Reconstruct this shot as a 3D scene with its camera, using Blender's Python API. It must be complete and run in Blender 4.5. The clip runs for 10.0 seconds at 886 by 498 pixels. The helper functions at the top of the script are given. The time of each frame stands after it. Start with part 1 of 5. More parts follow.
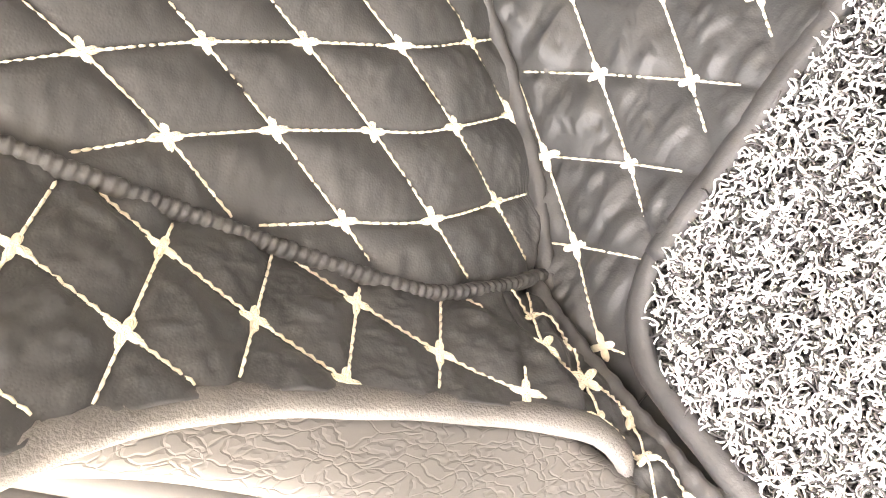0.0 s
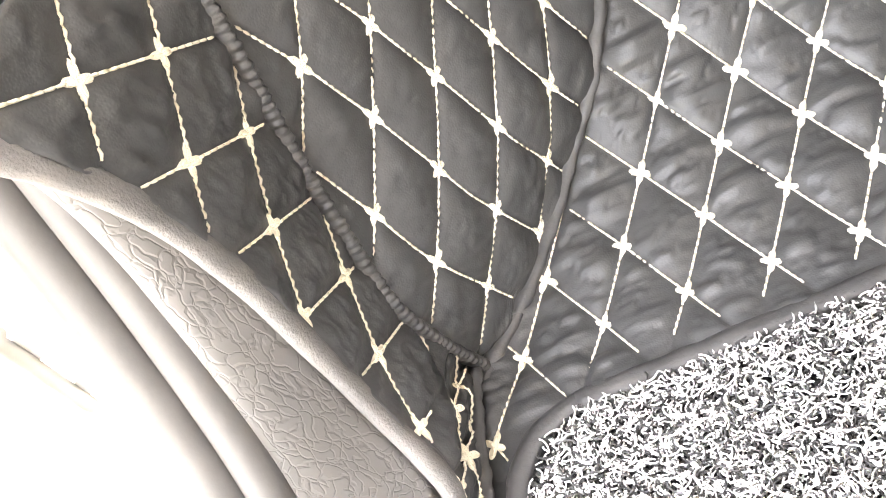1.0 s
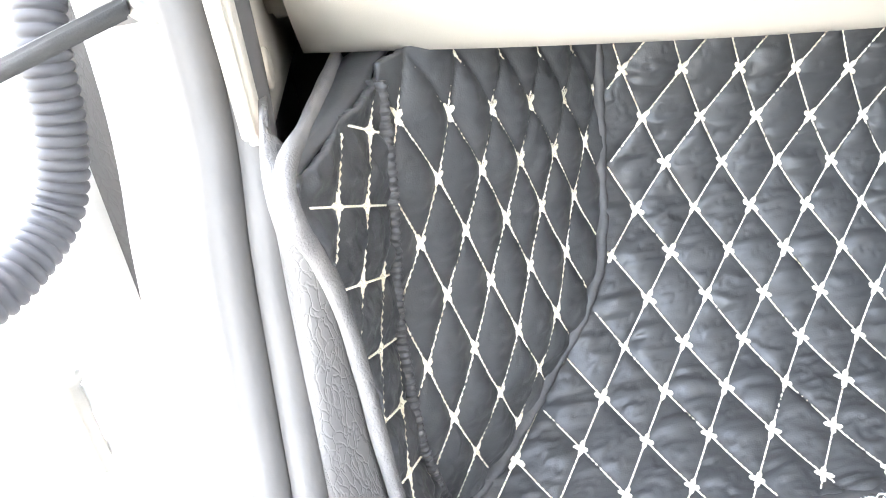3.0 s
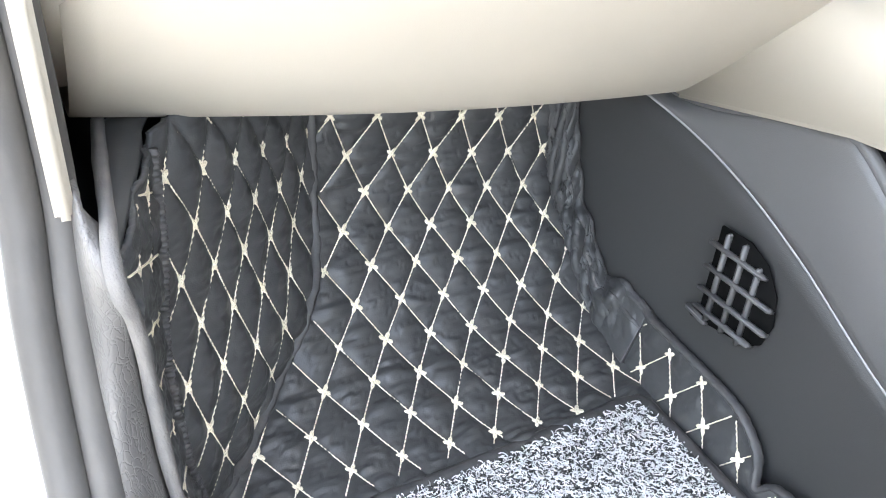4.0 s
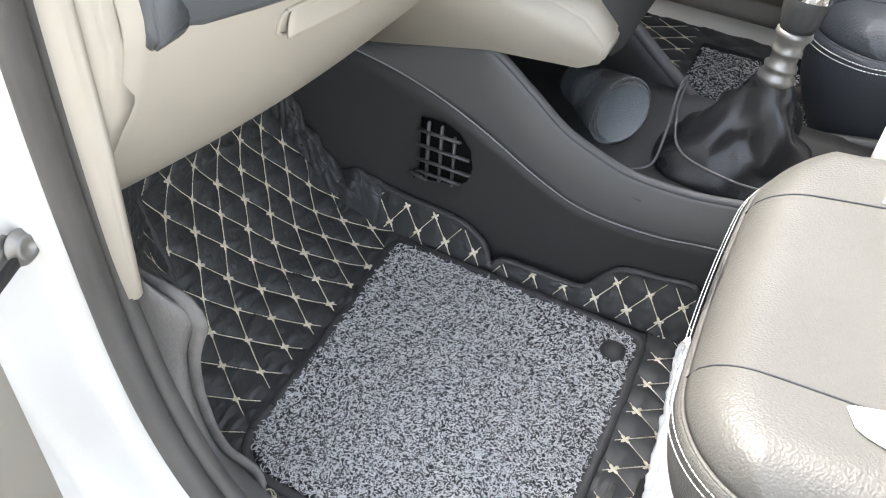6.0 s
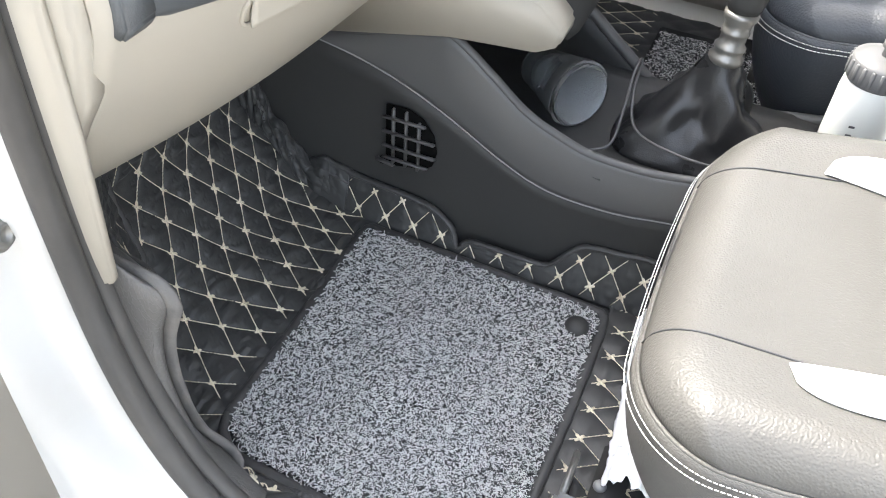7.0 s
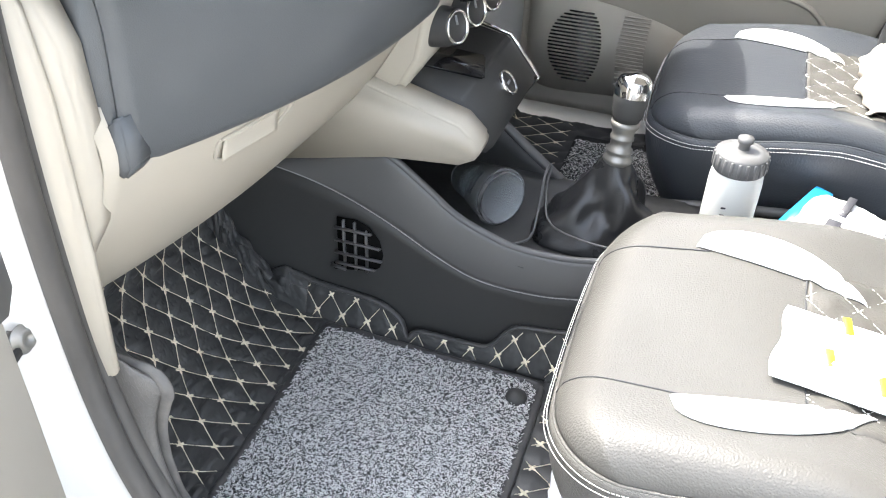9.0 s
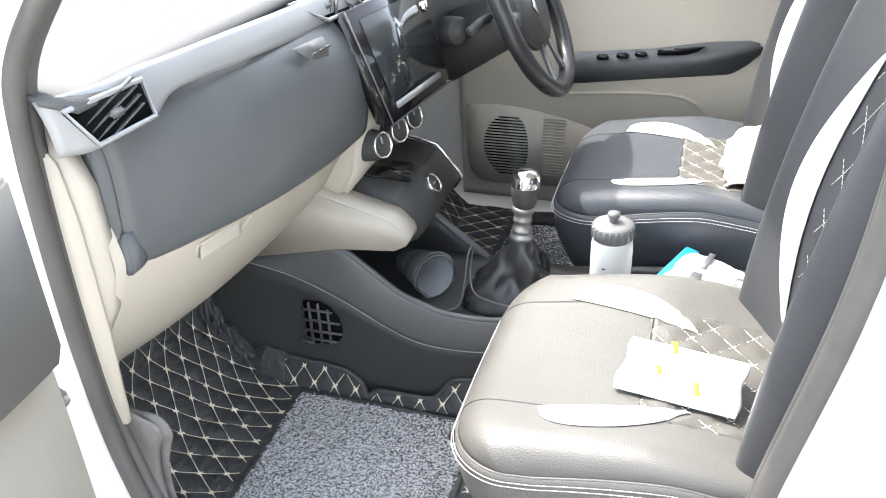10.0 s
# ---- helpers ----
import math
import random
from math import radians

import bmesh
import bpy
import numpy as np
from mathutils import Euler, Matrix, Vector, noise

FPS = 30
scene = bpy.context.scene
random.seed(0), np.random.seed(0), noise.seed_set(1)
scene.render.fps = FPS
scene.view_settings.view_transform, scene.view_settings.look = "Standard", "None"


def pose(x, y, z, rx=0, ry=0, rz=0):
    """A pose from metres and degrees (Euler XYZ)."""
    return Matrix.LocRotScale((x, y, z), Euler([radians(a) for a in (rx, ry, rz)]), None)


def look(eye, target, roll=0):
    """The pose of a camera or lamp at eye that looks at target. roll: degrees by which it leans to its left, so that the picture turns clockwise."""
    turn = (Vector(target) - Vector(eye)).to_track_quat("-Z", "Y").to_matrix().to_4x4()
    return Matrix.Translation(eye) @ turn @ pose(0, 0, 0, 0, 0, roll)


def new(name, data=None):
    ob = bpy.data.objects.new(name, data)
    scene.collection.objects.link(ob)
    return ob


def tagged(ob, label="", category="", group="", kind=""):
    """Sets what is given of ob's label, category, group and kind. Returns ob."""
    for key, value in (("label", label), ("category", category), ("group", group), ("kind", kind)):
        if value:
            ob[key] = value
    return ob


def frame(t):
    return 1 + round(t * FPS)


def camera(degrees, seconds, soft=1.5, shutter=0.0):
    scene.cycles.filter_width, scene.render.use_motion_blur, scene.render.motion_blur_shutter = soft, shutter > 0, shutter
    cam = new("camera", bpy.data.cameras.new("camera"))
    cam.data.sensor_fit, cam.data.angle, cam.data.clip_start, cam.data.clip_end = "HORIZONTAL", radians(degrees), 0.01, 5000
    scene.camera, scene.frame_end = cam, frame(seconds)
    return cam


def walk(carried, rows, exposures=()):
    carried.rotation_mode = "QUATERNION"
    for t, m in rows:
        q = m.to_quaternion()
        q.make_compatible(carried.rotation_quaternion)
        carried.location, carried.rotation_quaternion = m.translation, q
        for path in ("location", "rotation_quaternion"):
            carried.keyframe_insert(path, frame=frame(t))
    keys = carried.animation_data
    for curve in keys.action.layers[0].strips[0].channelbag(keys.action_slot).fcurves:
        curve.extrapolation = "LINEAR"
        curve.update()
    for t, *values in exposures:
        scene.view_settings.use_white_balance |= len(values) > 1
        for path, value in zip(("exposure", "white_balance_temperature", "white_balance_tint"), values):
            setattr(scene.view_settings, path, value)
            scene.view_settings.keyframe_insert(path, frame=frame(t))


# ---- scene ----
cam = camera(55.1, 10.0, soft=1.0)
PATH = [
    (0, (0.111, -0.214, 0.37), (-0.588, 1.045, -1.017), -79.2),
    (0.5, (0.102, -0.239, 0.38), (-0.537, 1.053, -1.006), -61.8),
    (1, (0.094, -0.282, 0.398), (-0.381, 1.167, -0.896), -37.0),
    (1.5, (0.092, -0.32, 0.41), (-0.261, 1.288, -0.726), -24.1),
    (2, (0.096, -0.347, 0.424), (-0.137, 1.421, -0.48), -16.8),
    (2.2, (0.102, -0.361, 0.435), (-0.072, 1.437, -0.424), -15.0),
    (3.3, (-0.069, -0.437, 0.539), (0.164, 1.244, -0.519), -4.7),
    (3.5, (-0.075, -0.461, 0.567), (0.328, 1.181, -0.501), -1.4),
    (3.8, (-0.079, -0.46, 0.566), (0.548, 1.11, -0.503), 1.4),
    (4, (-0.115, -0.453, 0.598), (0.724, 0.99, -0.504), 3.9),
    (4.5, (-0.287, -0.37, 0.693), (0.845, 0.716, -0.548), 4.3),
    (5, (-0.39, -0.36, 0.799), (0.811, 0.529, -0.531), 3.5),
    (5.5, (-0.421, -0.399, 0.857), (0.873, 0.334, -0.48), 4.5),
    (6, (-0.439, -0.431, 0.876), (0.897, 0.146, -0.495), 4.3),
    (7.5, (-0.471, -0.455, 0.895), (0.883, 0.055, -0.486), 4.5),
    (8, (-0.474, -0.457, 0.899), (0.887, 0.038, -0.48), 4.3),
    (8.5, (-0.505, -0.466, 0.899), (0.871, -0.007, -0.478), 3.4),
    (8.9, (-0.588, -0.512, 0.968), (0.923, -0.021, -0.248), 2.2),
    (9, (-0.601, -0.529, 0.983), (0.937, -0.028, -0.193), 2.0),
    (9.5, (-0.713, -0.655, 1.088), (0.908, -0.113, 0.05), -0.8),
    (10, (-0.837, -0.738, 1.135), (0.808, -0.184, 0.141), -2.6),
]
EXPOSURES = [(0, 5.95, 8800, 17), (1.0, 5.65, 7800, 14), (2.2, 5.85, 7000, 12), (3.3, 5.25, 6400, 10), (4.5, 4.2, 6450, 10), (5.5, 3.7, 6500, 9), (6.0, 3.15, 6600, 9), (8.5, 3.15, 6600, 9), (9.0, 3.3, 6500, 9), (10, 3.3, 6500, 9)]
walk(cam, [(t, look(eye, target, roll)) for t, eye, target, roll in PATH], EXPOSURES)

# ---- light: hazy bright daylight ----
world = bpy.data.worlds.new("sky")
scene.world = world
world.use_nodes = True
wn = world.node_tree.nodes
sky = wn.new("ShaderNodeTexSky")
sky.sky_type, sky.sun_disc = "NISHITA", False
sky.sun_elevation, sky.sun_rotation = radians(56), radians(22)
sky.dust_density, sky.air_density = 3.0, 1.2
wn["Background"].inputs[1].default_value = 0.15
haze = wn.new("ShaderNodeHueSaturation")  # thin white haze
haze.inputs["Saturation"].default_value = 0.5
world.node_tree.links.new(sky.outputs[0], haze.inputs["Color"])
world.node_tree.links.new(haze.outputs[0], wn["Background"].inputs[0])
sun = new("sun", bpy.data.lights.new("sun", "SUN"))
sun.data.energy, sun.data.angle, sun.data.color = 1.15, radians(0.7), (1.0, 0.95, 0.87)
sun.matrix_world = look((1.25, 3.1, 5.0), (0, 0, 0))

# ---- materials ----
def material(name, color, rough=0.5, metal=0.0, second=None, scale=8.0, mix=0.5, grain=400.0, bump=0.1, depth=0.0005,
             kind="noise", coat=0.0, island=0.0, spec=0.5, trans=0.0, ior=1.45, stretch=(1, 1, 1)):
    """A procedural surface: broad blotches, fine grain as relief, and roughness that follows both."""
    m = bpy.data.materials.new(name)
    m.use_nodes = True
    nt = m.node_tree
    n, link = nt.nodes, nt.links.new
    bsdf = n["Principled BSDF"]
    bsdf.inputs["Metallic"].default_value = metal
    bsdf.inputs["Coat Weight"].default_value = coat
    bsdf.inputs["Specular IOR Level"].default_value = spec
    bsdf.inputs["Transmission Weight"].default_value = trans
    bsdf.inputs["IOR"].default_value = ior
    geo = n.new("ShaderNodeNewGeometry")
    sized = n.new("ShaderNodeMapping")
    sized.inputs["Scale"].default_value = stretch
    link(geo.outputs["Position"], sized.inputs["Vector"])
    broad = n.new("ShaderNodeTexNoise")
    broad.inputs["Scale"].default_value, broad.inputs["Detail"].default_value = scale, 5.0
    link(sized.outputs[0], broad.inputs["Vector"])
    shade = n.new("ShaderNodeMix")
    shade.data_type = "RGBA"
    second = second or tuple(c * 0.8 for c in color)
    shade.inputs["A"].default_value, shade.inputs["B"].default_value = (*color, 1), (*second, 1)
    ramp = n.new("ShaderNodeMapRange")
    ramp.inputs["From Min"].default_value, ramp.inputs["From Max"].default_value = 0.5 - mix * 0.5, 0.5 + mix * 0.5
    link(broad.outputs["Fac"], ramp.inputs["Value"])
    out = ramp.outputs[0]
    if island:
        add = n.new("ShaderNodeMix")
        add.inputs[0].default_value = island
        link(out, add.inputs[2])
        link(geo.outputs["Random Per Island"], add.inputs[3])
        out = add.outputs[0]
        if island >= 1:
            steep = n.new("ShaderNodeMapRange")
            steep.inputs["From Min"].default_value, steep.inputs["From Max"].default_value = 0.28, 0.68
            link(out, steep.inputs["Value"])
            out = steep.outputs[0]
    link(out, shade.inputs[0])
    link(shade.outputs["Result"], bsdf.inputs["Base Color"])
    if kind == "cells":
        fine = n.new("ShaderNodeTexVoronoi")
        fine.feature = "SMOOTH_F1"
        fine.inputs["Scale"].default_value = grain
        height = fine.outputs["Distance"]
    elif kind == "cracks":
        fine = n.new("ShaderNodeTexVoronoi")
        fine.feature = "DISTANCE_TO_EDGE"
        fine.inputs["Scale"].default_value = grain
        clip = n.new("ShaderNodeMapRange")
        clip.inputs["From Max"].default_value = 0.12
        link(fine.outputs["Distance"], clip.inputs["Value"])
        height = clip.outputs[0]
    else:
        fine = n.new("ShaderNodeTexNoise")
        fine.inputs["Scale"].default_value, fine.inputs["Detail"].default_value = grain, 3.0
        height = fine.outputs["Fac"]
    link(sized.outputs[0], fine.inputs["Vector"])
    if kind == "cracks":
        warp = n.new("ShaderNodeTexNoise")
        warp.inputs["Scale"].default_value = grain * 0.5
        link(sized.outputs[0], warp.inputs["Vector"])
        mv = n.new("ShaderNodeMix")
        mv.data_type = "VECTOR"
        mv.inputs["Factor"].default_value = 0.02
        link(sized.outputs[0], mv.inputs[4])
        link(warp.outputs["Color"], mv.inputs[5])
        link(mv.outputs[1], fine.inputs["Vector"])
    b = n.new("ShaderNodeBump")
    b.inputs["Strength"].default_value, b.inputs["Distance"].default_value = bump, depth
    link(height, b.inputs["Height"])
    link(b.outputs[0], bsdf.inputs["Normal"])
    rr = n.new("ShaderNodeMapRange")
    rr.inputs["To Min"].default_value, rr.inputs["To Max"].default_value = max(0.02, rough - 0.08), min(1.0, rough + 0.08)
    link(broad.outputs["Fac"], rr.inputs["Value"])
    link(rr.outputs[0], bsdf.inputs["Roughness"])
    return m


M_QUILT = material("black leatherette", (0.043, 0.0435, 0.044), 0.4, second=(0.056, 0.0565, 0.057), scale=14, grain=900, bump=0.25, depth=0.0004, kind="cells", spec=0.4)
M_BIND = material("black binding", (0.038, 0.038, 0.039), 0.5, second=(0.07, 0.068, 0.067), scale=40, grain=300, bump=0.4, depth=0.001)
M_THREAD = material("cream thread", (0.78, 0.73, 0.6), 0.6, second=(0.68, 0.61, 0.46), scale=90, grain=2500, bump=0.5, depth=0.0003, island=0.4)
M_LOOP = material("carpet loop vinyl", (0.93, 0.92, 0.9), 0.45, second=(0.6, 0.6, 0.6), scale=120, mix=0.2, grain=900, bump=0.1, island=0.8)
M_LOOPD = material("black loop vinyl", (0.018, 0.018, 0.019), 0.4, second=(0.09, 0.09, 0.09), scale=120, mix=0.2, grain=900, bump=0.1, island=0.8)
M_LOOPBASE = material("carpet backing", (0.02, 0.02, 0.021), 0.9, second=(0.04, 0.04, 0.041), scale=200, grain=700, bump=0.8, depth=0.003)
M_BOOT = material("soft black boot leather", (0.018, 0.018, 0.019), 0.3, second=(0.028, 0.028, 0.029), scale=20, grain=600, bump=0.4, depth=0.0006, kind="cells")
M_EDGE = material("worn grey binding cloth", (0.1, 0.097, 0.094), 0.8, second=(0.17, 0.16, 0.15), scale=45, grain=700, bump=0.7, depth=0.001)
# pale grey that paints the highlight on the console's trim edge
M_EDGELIGHT = material("pale edge highlight", (0.3, 0.3, 0.3), 0.5, grain=300, bump=0.1)
M_BLACKPL = material("black grained plastic", (0.032, 0.032, 0.032), 0.52, second=(0.042, 0.042, 0.041), scale=6, grain=1100, bump=0.35, depth=0.0004, kind="cells")
M_DASHTOP = material("grey grained dash top plastic", (0.075, 0.075, 0.076), 0.8, second=(0.095, 0.095, 0.095), scale=9, grain=420, bump=0.8, depth=0.0008, kind="cells", spec=0.15)
M_GREYPL = material("charcoal grained plastic", (0.085, 0.084, 0.084), 0.42, second=(0.085, 0.083, 0.083), scale=6, grain=1100, bump=0.35, depth=0.0004, kind="cells")
M_PAD = material("dark dash leather grain", (0.066, 0.071, 0.076), 0.42, second=(0.085, 0.09, 0.094), scale=10, grain=800, bump=0.4, depth=0.0005, kind="cells")
M_BEIGE = material("beige interior plastic", (0.41, 0.377, 0.316), 0.5, second=(0.375, 0.343, 0.288), scale=5, grain=1200, bump=0.2, depth=0.0003, kind="cells")
M_SILVER = material("satin silver trim", (0.27, 0.275, 0.28), 0.45, 0.3, second=(0.24, 0.245, 0.25), scale=6, grain=1500, bump=0.05)
M_CHROME = material("chrome", (0.8, 0.8, 0.8), 0.12, 1.0, scale=10, grain=300, bump=0.02)
M_GLOSS = material("gloss black", (0.008, 0.008, 0.009), 0.1, second=(0.012, 0.012, 0.013), scale=20, grain=200, bump=0.01)
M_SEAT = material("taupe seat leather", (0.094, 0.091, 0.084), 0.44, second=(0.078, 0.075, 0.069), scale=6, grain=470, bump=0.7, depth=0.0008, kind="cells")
M_SEATW = material("white seat leather", (0.8, 0.79, 0.76), 0.45, second=(0.74, 0.73, 0.7), scale=8, grain=330, bump=0.3, depth=0.0006, kind="cells")
M_SEATD = material("charcoal seat leather", (0.034, 0.036, 0.039), 0.5, second=(0.045, 0.047, 0.05), scale=8, grain=330, bump=0.4, depth=0.0007, kind="cells")
# driver seat's taupe leather, with the wheel's blue-grey shade put into the colour
M_SEATSHADE = material("taupe seat leather darkened as shade", (0.045, 0.05, 0.058), 0.42, second=(0.055, 0.06, 0.068), scale=6, grain=330, bump=0.7, depth=0.0007, kind="cells")
M_INSERT = material("olive grey quilted leather", (0.075, 0.072, 0.064), 0.45, second=(0.09, 0.086, 0.078), scale=8, grain=330, bump=0.8, depth=0.0008, kind="cells")
M_ARM = material("mid grey door panel", (0.12, 0.12, 0.118), 0.5, second=(0.14, 0.138, 0.135), scale=6, grain=1100, bump=0.35, depth=0.0004, kind="cells")
M_BELLOWS = material("dark grey bellows rubber", (0.035, 0.036, 0.042), 0.6, second=(0.055, 0.055, 0.06), scale=30, grain=300, bump=0.2)
M_RUBBER = material("black rubber seal", (0.05, 0.048, 0.046), 0.6, second=(0.08, 0.075, 0.07), scale=14, grain=180, bump=0.3, depth=0.001)
M_SILL = material("worn grey leathery trim", (0.1, 0.096, 0.092), 0.5, second=(0.135, 0.128, 0.12), scale=12, grain=150, bump=0.4, depth=0.001, kind="cracks", stretch=(1.2, 1.2, 0.55))
M_PAINT = material("white car paint", (0.62, 0.62, 0.605), 0.3, second=(0.55, 0.54, 0.515), scale=6, grain=60, bump=0.01, coat=0.6)
M_METAL = material("dull zinc metal", (0.22, 0.215, 0.205), 0.42, 0.7, second=(0.28, 0.27, 0.25), scale=60, grain=400, bump=0.2)
M_FLOOR = material("dark floor carpet", (0.03, 0.03, 0.032), 0.95, second=(0.045, 0.045, 0.048), scale=60, grain=1500, bump=0.8, depth=0.002)
M_GROUND = material("dusty pale concrete", (0.42, 0.4, 0.37), 0.9, second=(0.33, 0.31, 0.28), scale=1.5, grain=60, bump=0.5, depth=0.004)
M_HEAD = material("light headlining", (0.6, 0.57, 0.52), 0.9, second=(0.55, 0.52, 0.47), scale=8, grain=900, bump=0.4)
M_CLEAR = material("clear plastic", (0.95, 0.97, 0.98), 0.12, trans=0.92, ior=1.16, second=(0.88, 0.91, 0.94), grain=50, bump=0.02)
M_MILK = material("milky bottle plastic", (0.78, 0.79, 0.76), 0.35, trans=0.25, second=(0.74, 0.75, 0.72), scale=10, grain=300, bump=0.05)
M_CAP = material("grey cap plastic", (0.12, 0.12, 0.12), 0.45, second=(0.14, 0.14, 0.14), grain=900, bump=0.1)
M_WHITE = material("white plastic film", (0.82, 0.82, 0.82), 0.3, second=(0.76, 0.77, 0.79), scale=25, grain=60, bump=0.3, depth=0.002)
M_BLUE = material("blue print", (0.02, 0.3, 0.7), 0.35, second=(0.03, 0.36, 0.75), scale=20, grain=200, bump=0.05)
M_YELLOW = material("yellow print", (0.85, 0.62, 0.03), 0.4, grain=200, bump=0.05)
M_PRINT = material("dark print", (0.06, 0.06, 0.07), 0.5, grain=200, bump=0.05)
M_CLOTH = material("cream cotton cloth", (0.6, 0.56, 0.48), 0.85, second=(0.52, 0.48, 0.4), scale=20, grain=900, bump=0.5, depth=0.001)
M_SCREEN = material("screen glass", (0.02, 0.024, 0.026), 0.08, second=(0.03, 0.035, 0.037), scale=5, grain=20, bump=0.0)
# near-black that paints the shade inside vent openings
M_HOLESHADE = material("vent hole shade", (0.004, 0.004, 0.004), 0.9, spec=0.1, grain=200, bump=0.05)
M_RED = material("red button plastic", (0.6, 0.03, 0.02), 0.4, grain=300, bump=0.05)


# ---- building helpers ----
def obj(name, verts, faces, mat, parent=None, label="", smooth=True):
    me = bpy.data.meshes.new(name)
    me.from_pydata([tuple(map(float, v)) for v in verts], [], faces)
    me.materials.append(mat)
    me.update()
    if smooth:
        me.polygons.foreach_set("use_smooth", [True] * len(me.polygons))
    ob = new(name, me)
    if parent:
        ob.parent = parent
        if parent.type == "EMPTY":
            ob.matrix_parent_inverse = Matrix.Translation(-Vector(parent.location))
    if label:
        ob["label"] = label
    return ob


def part(name, bm, mat, parent, label="", smooth=True):
    verts = [v.co[:] for v in bm.verts]
    bm.verts.index_update()
    faces = [[v.index for v in f.verts] for f in bm.faces]
    bm.free()
    return obj(name, verts, faces, mat, parent, label, smooth)


def thing(name, loc, label, category, group="", kind=""):
    ob = new(name)
    ob.location = loc
    ob.empty_display_size = 0.05
    return tagged(ob, label, category, group, kind)


def spline(pts, n=12):
    """A smooth line through the points (Catmull-Rom), n steps a stretch."""
    p = np.array(pts, float)
    p = np.vstack([2 * p[0] - p[1], p, 2 * p[-1] - p[-2]])
    out = []
    for i in range(1, len(p) - 2):
        for k in range(n):
            t = k / n
            a, b, c, d = p[i - 1 : i + 3]
            out.append(0.5 * (2 * b + (c - a) * t + (2 * a - 5 * b + 4 * c - d) * t * t + (3 * b - a - 3 * c + d) * t**3))
    out.append(p[-2])
    return np.array(out)


def at_length(line, n):
    """n points at even lengths along a line."""
    d = np.r_[0, np.cumsum(np.linalg.norm(np.diff(line, axis=0), axis=1))]
    return np.stack([np.interp(np.linspace(0, d[-1], n), d, line[:, k]) for k in range(line.shape[1])], 1)


def grid_normals(P):
    n = np.cross(np.gradient(P, axis=0), np.gradient(P, axis=1))
    return n / (np.linalg.norm(n, axis=-1, keepdims=True) + 1e-12)


def grid_mesh(P, thick):
    """Vertices and faces of a sheet over the grid P, with a back side thick metres behind it."""
    nu, nv = P.shape[:2]
    back = P - grid_normals(P) * thick
    verts = np.concatenate([P.reshape(-1, 3), back.reshape(-1, 3)])
    faces, o = [], nu * nv
    for i in range(nu - 1):
        for j in range(nv - 1):
            a = i * nv + j
            faces.append((a, a + nv, a + nv + 1, a + 1))
            faces.append((o + a, o + a + 1, o + a + nv + 1, o + a + nv))
    for i in range(nu - 1):
        for j in (0, nv - 1):
            a, b = i * nv + j, (i + 1) * nv + j
            faces.append((a, o + a, o + b, b) if j == 0 else (a, b, o + b, o + a))
    for j in range(nv - 1):
        for i in (0, nu - 1):
            a, b = i * nv + j, i * nv + j + 1
            faces.append((a, b, o + b, o + a) if i == 0 else (a, o + a, o + b, b))
    return verts, faces


def sheet(name, P, thick, mat, parent, label=""):
    v, f = grid_mesh(P, thick)
    return obj(name, v, f, mat, parent, label)


def tube_mesh(line, r, sides=8, flat=1.0, up=(0, 0, 1)):
    line = np.array(line, float)
    r = np.broadcast_to(r, len(line))
    tan = np.gradient(line, axis=0)
    tan /= np.linalg.norm(tan, axis=1, keepdims=True) + 1e-12
    side = np.cross(tan[0], up)
    if np.linalg.norm(side) < 1e-3:
        side = np.cross(tan[0], (1, 0, 0.3))
    verts, faces = [], []
    for k in range(len(line)):
        side = side - tan[k] * (side @ tan[k])
        side /= np.linalg.norm(side) + 1e-12
        top = np.cross(side, tan[k])
        for s in range(sides):
            a = 2 * math.pi * s / sides
            verts.append(line[k] + r[k] * (math.cos(a) * side + math.sin(a) * flat * top))
    for k in range(len(line) - 1):
        for s in range(sides):
            a, b = k * sides + s, k * sides + (s + 1) % sides
            faces.append((a, b, b + sides, a + sides))
    faces.append(tuple(range(sides))[::-1])
    faces.append(tuple(range(len(verts) - sides, len(verts))))
    return verts, faces


def tube(name, line, r, mat, parent, label="", sides=8, flat=1.0, up=(0, 0, 1)):
    v, f = tube_mesh(line, r, sides, flat, up)
    return obj(name, v, f, mat, parent, label)


def joined(pieces):
    """Many small meshes as one list of vertices and faces."""
    verts, faces = [], []
    for v, f in pieces:
        o = len(verts)
        verts.extend(v)
        faces.extend([tuple(i + o for i in q) for q in f])
    return verts, faces


def slab_bm(outline, push, bevel=0.004, segments=2):
    """A plate: a flat outline pushed along a vector, with rounded edges."""
    bm = bmesh.new()
    vs = [bm.verts.new(p) for p in outline]
    f = bm.faces.new(vs)
    r = bmesh.ops.extrude_face_region(bm, geom=[f])
    bmesh.ops.translate(bm, vec=push, verts=[v for v in r["geom"] if isinstance(v, bmesh.types.BMVert)])
    bmesh.ops.recalc_face_normals(bm, faces=bm.faces)
    if bevel:
        bmesh.ops.bevel(bm, geom=[e for e in bm.edges if e.calc_face_angle(0) > 0.5], offset=bevel, segments=segments, affect="EDGES", clamp_overlap=True)
    return bm


def box_bm(size, m, bevel=0.003, segments=2):
    bm = bmesh.new()
    bmesh.ops.create_cube(bm, size=1.0)
    bmesh.ops.scale(bm, vec=size, verts=bm.verts)
    if bevel:
        bmesh.ops.bevel(bm, geom=bm.edges[:], offset=bevel, segments=segments, affect="EDGES", clamp_overlap=True)
    bmesh.ops.transform(bm, matrix=m, verts=bm.verts)
    return bm


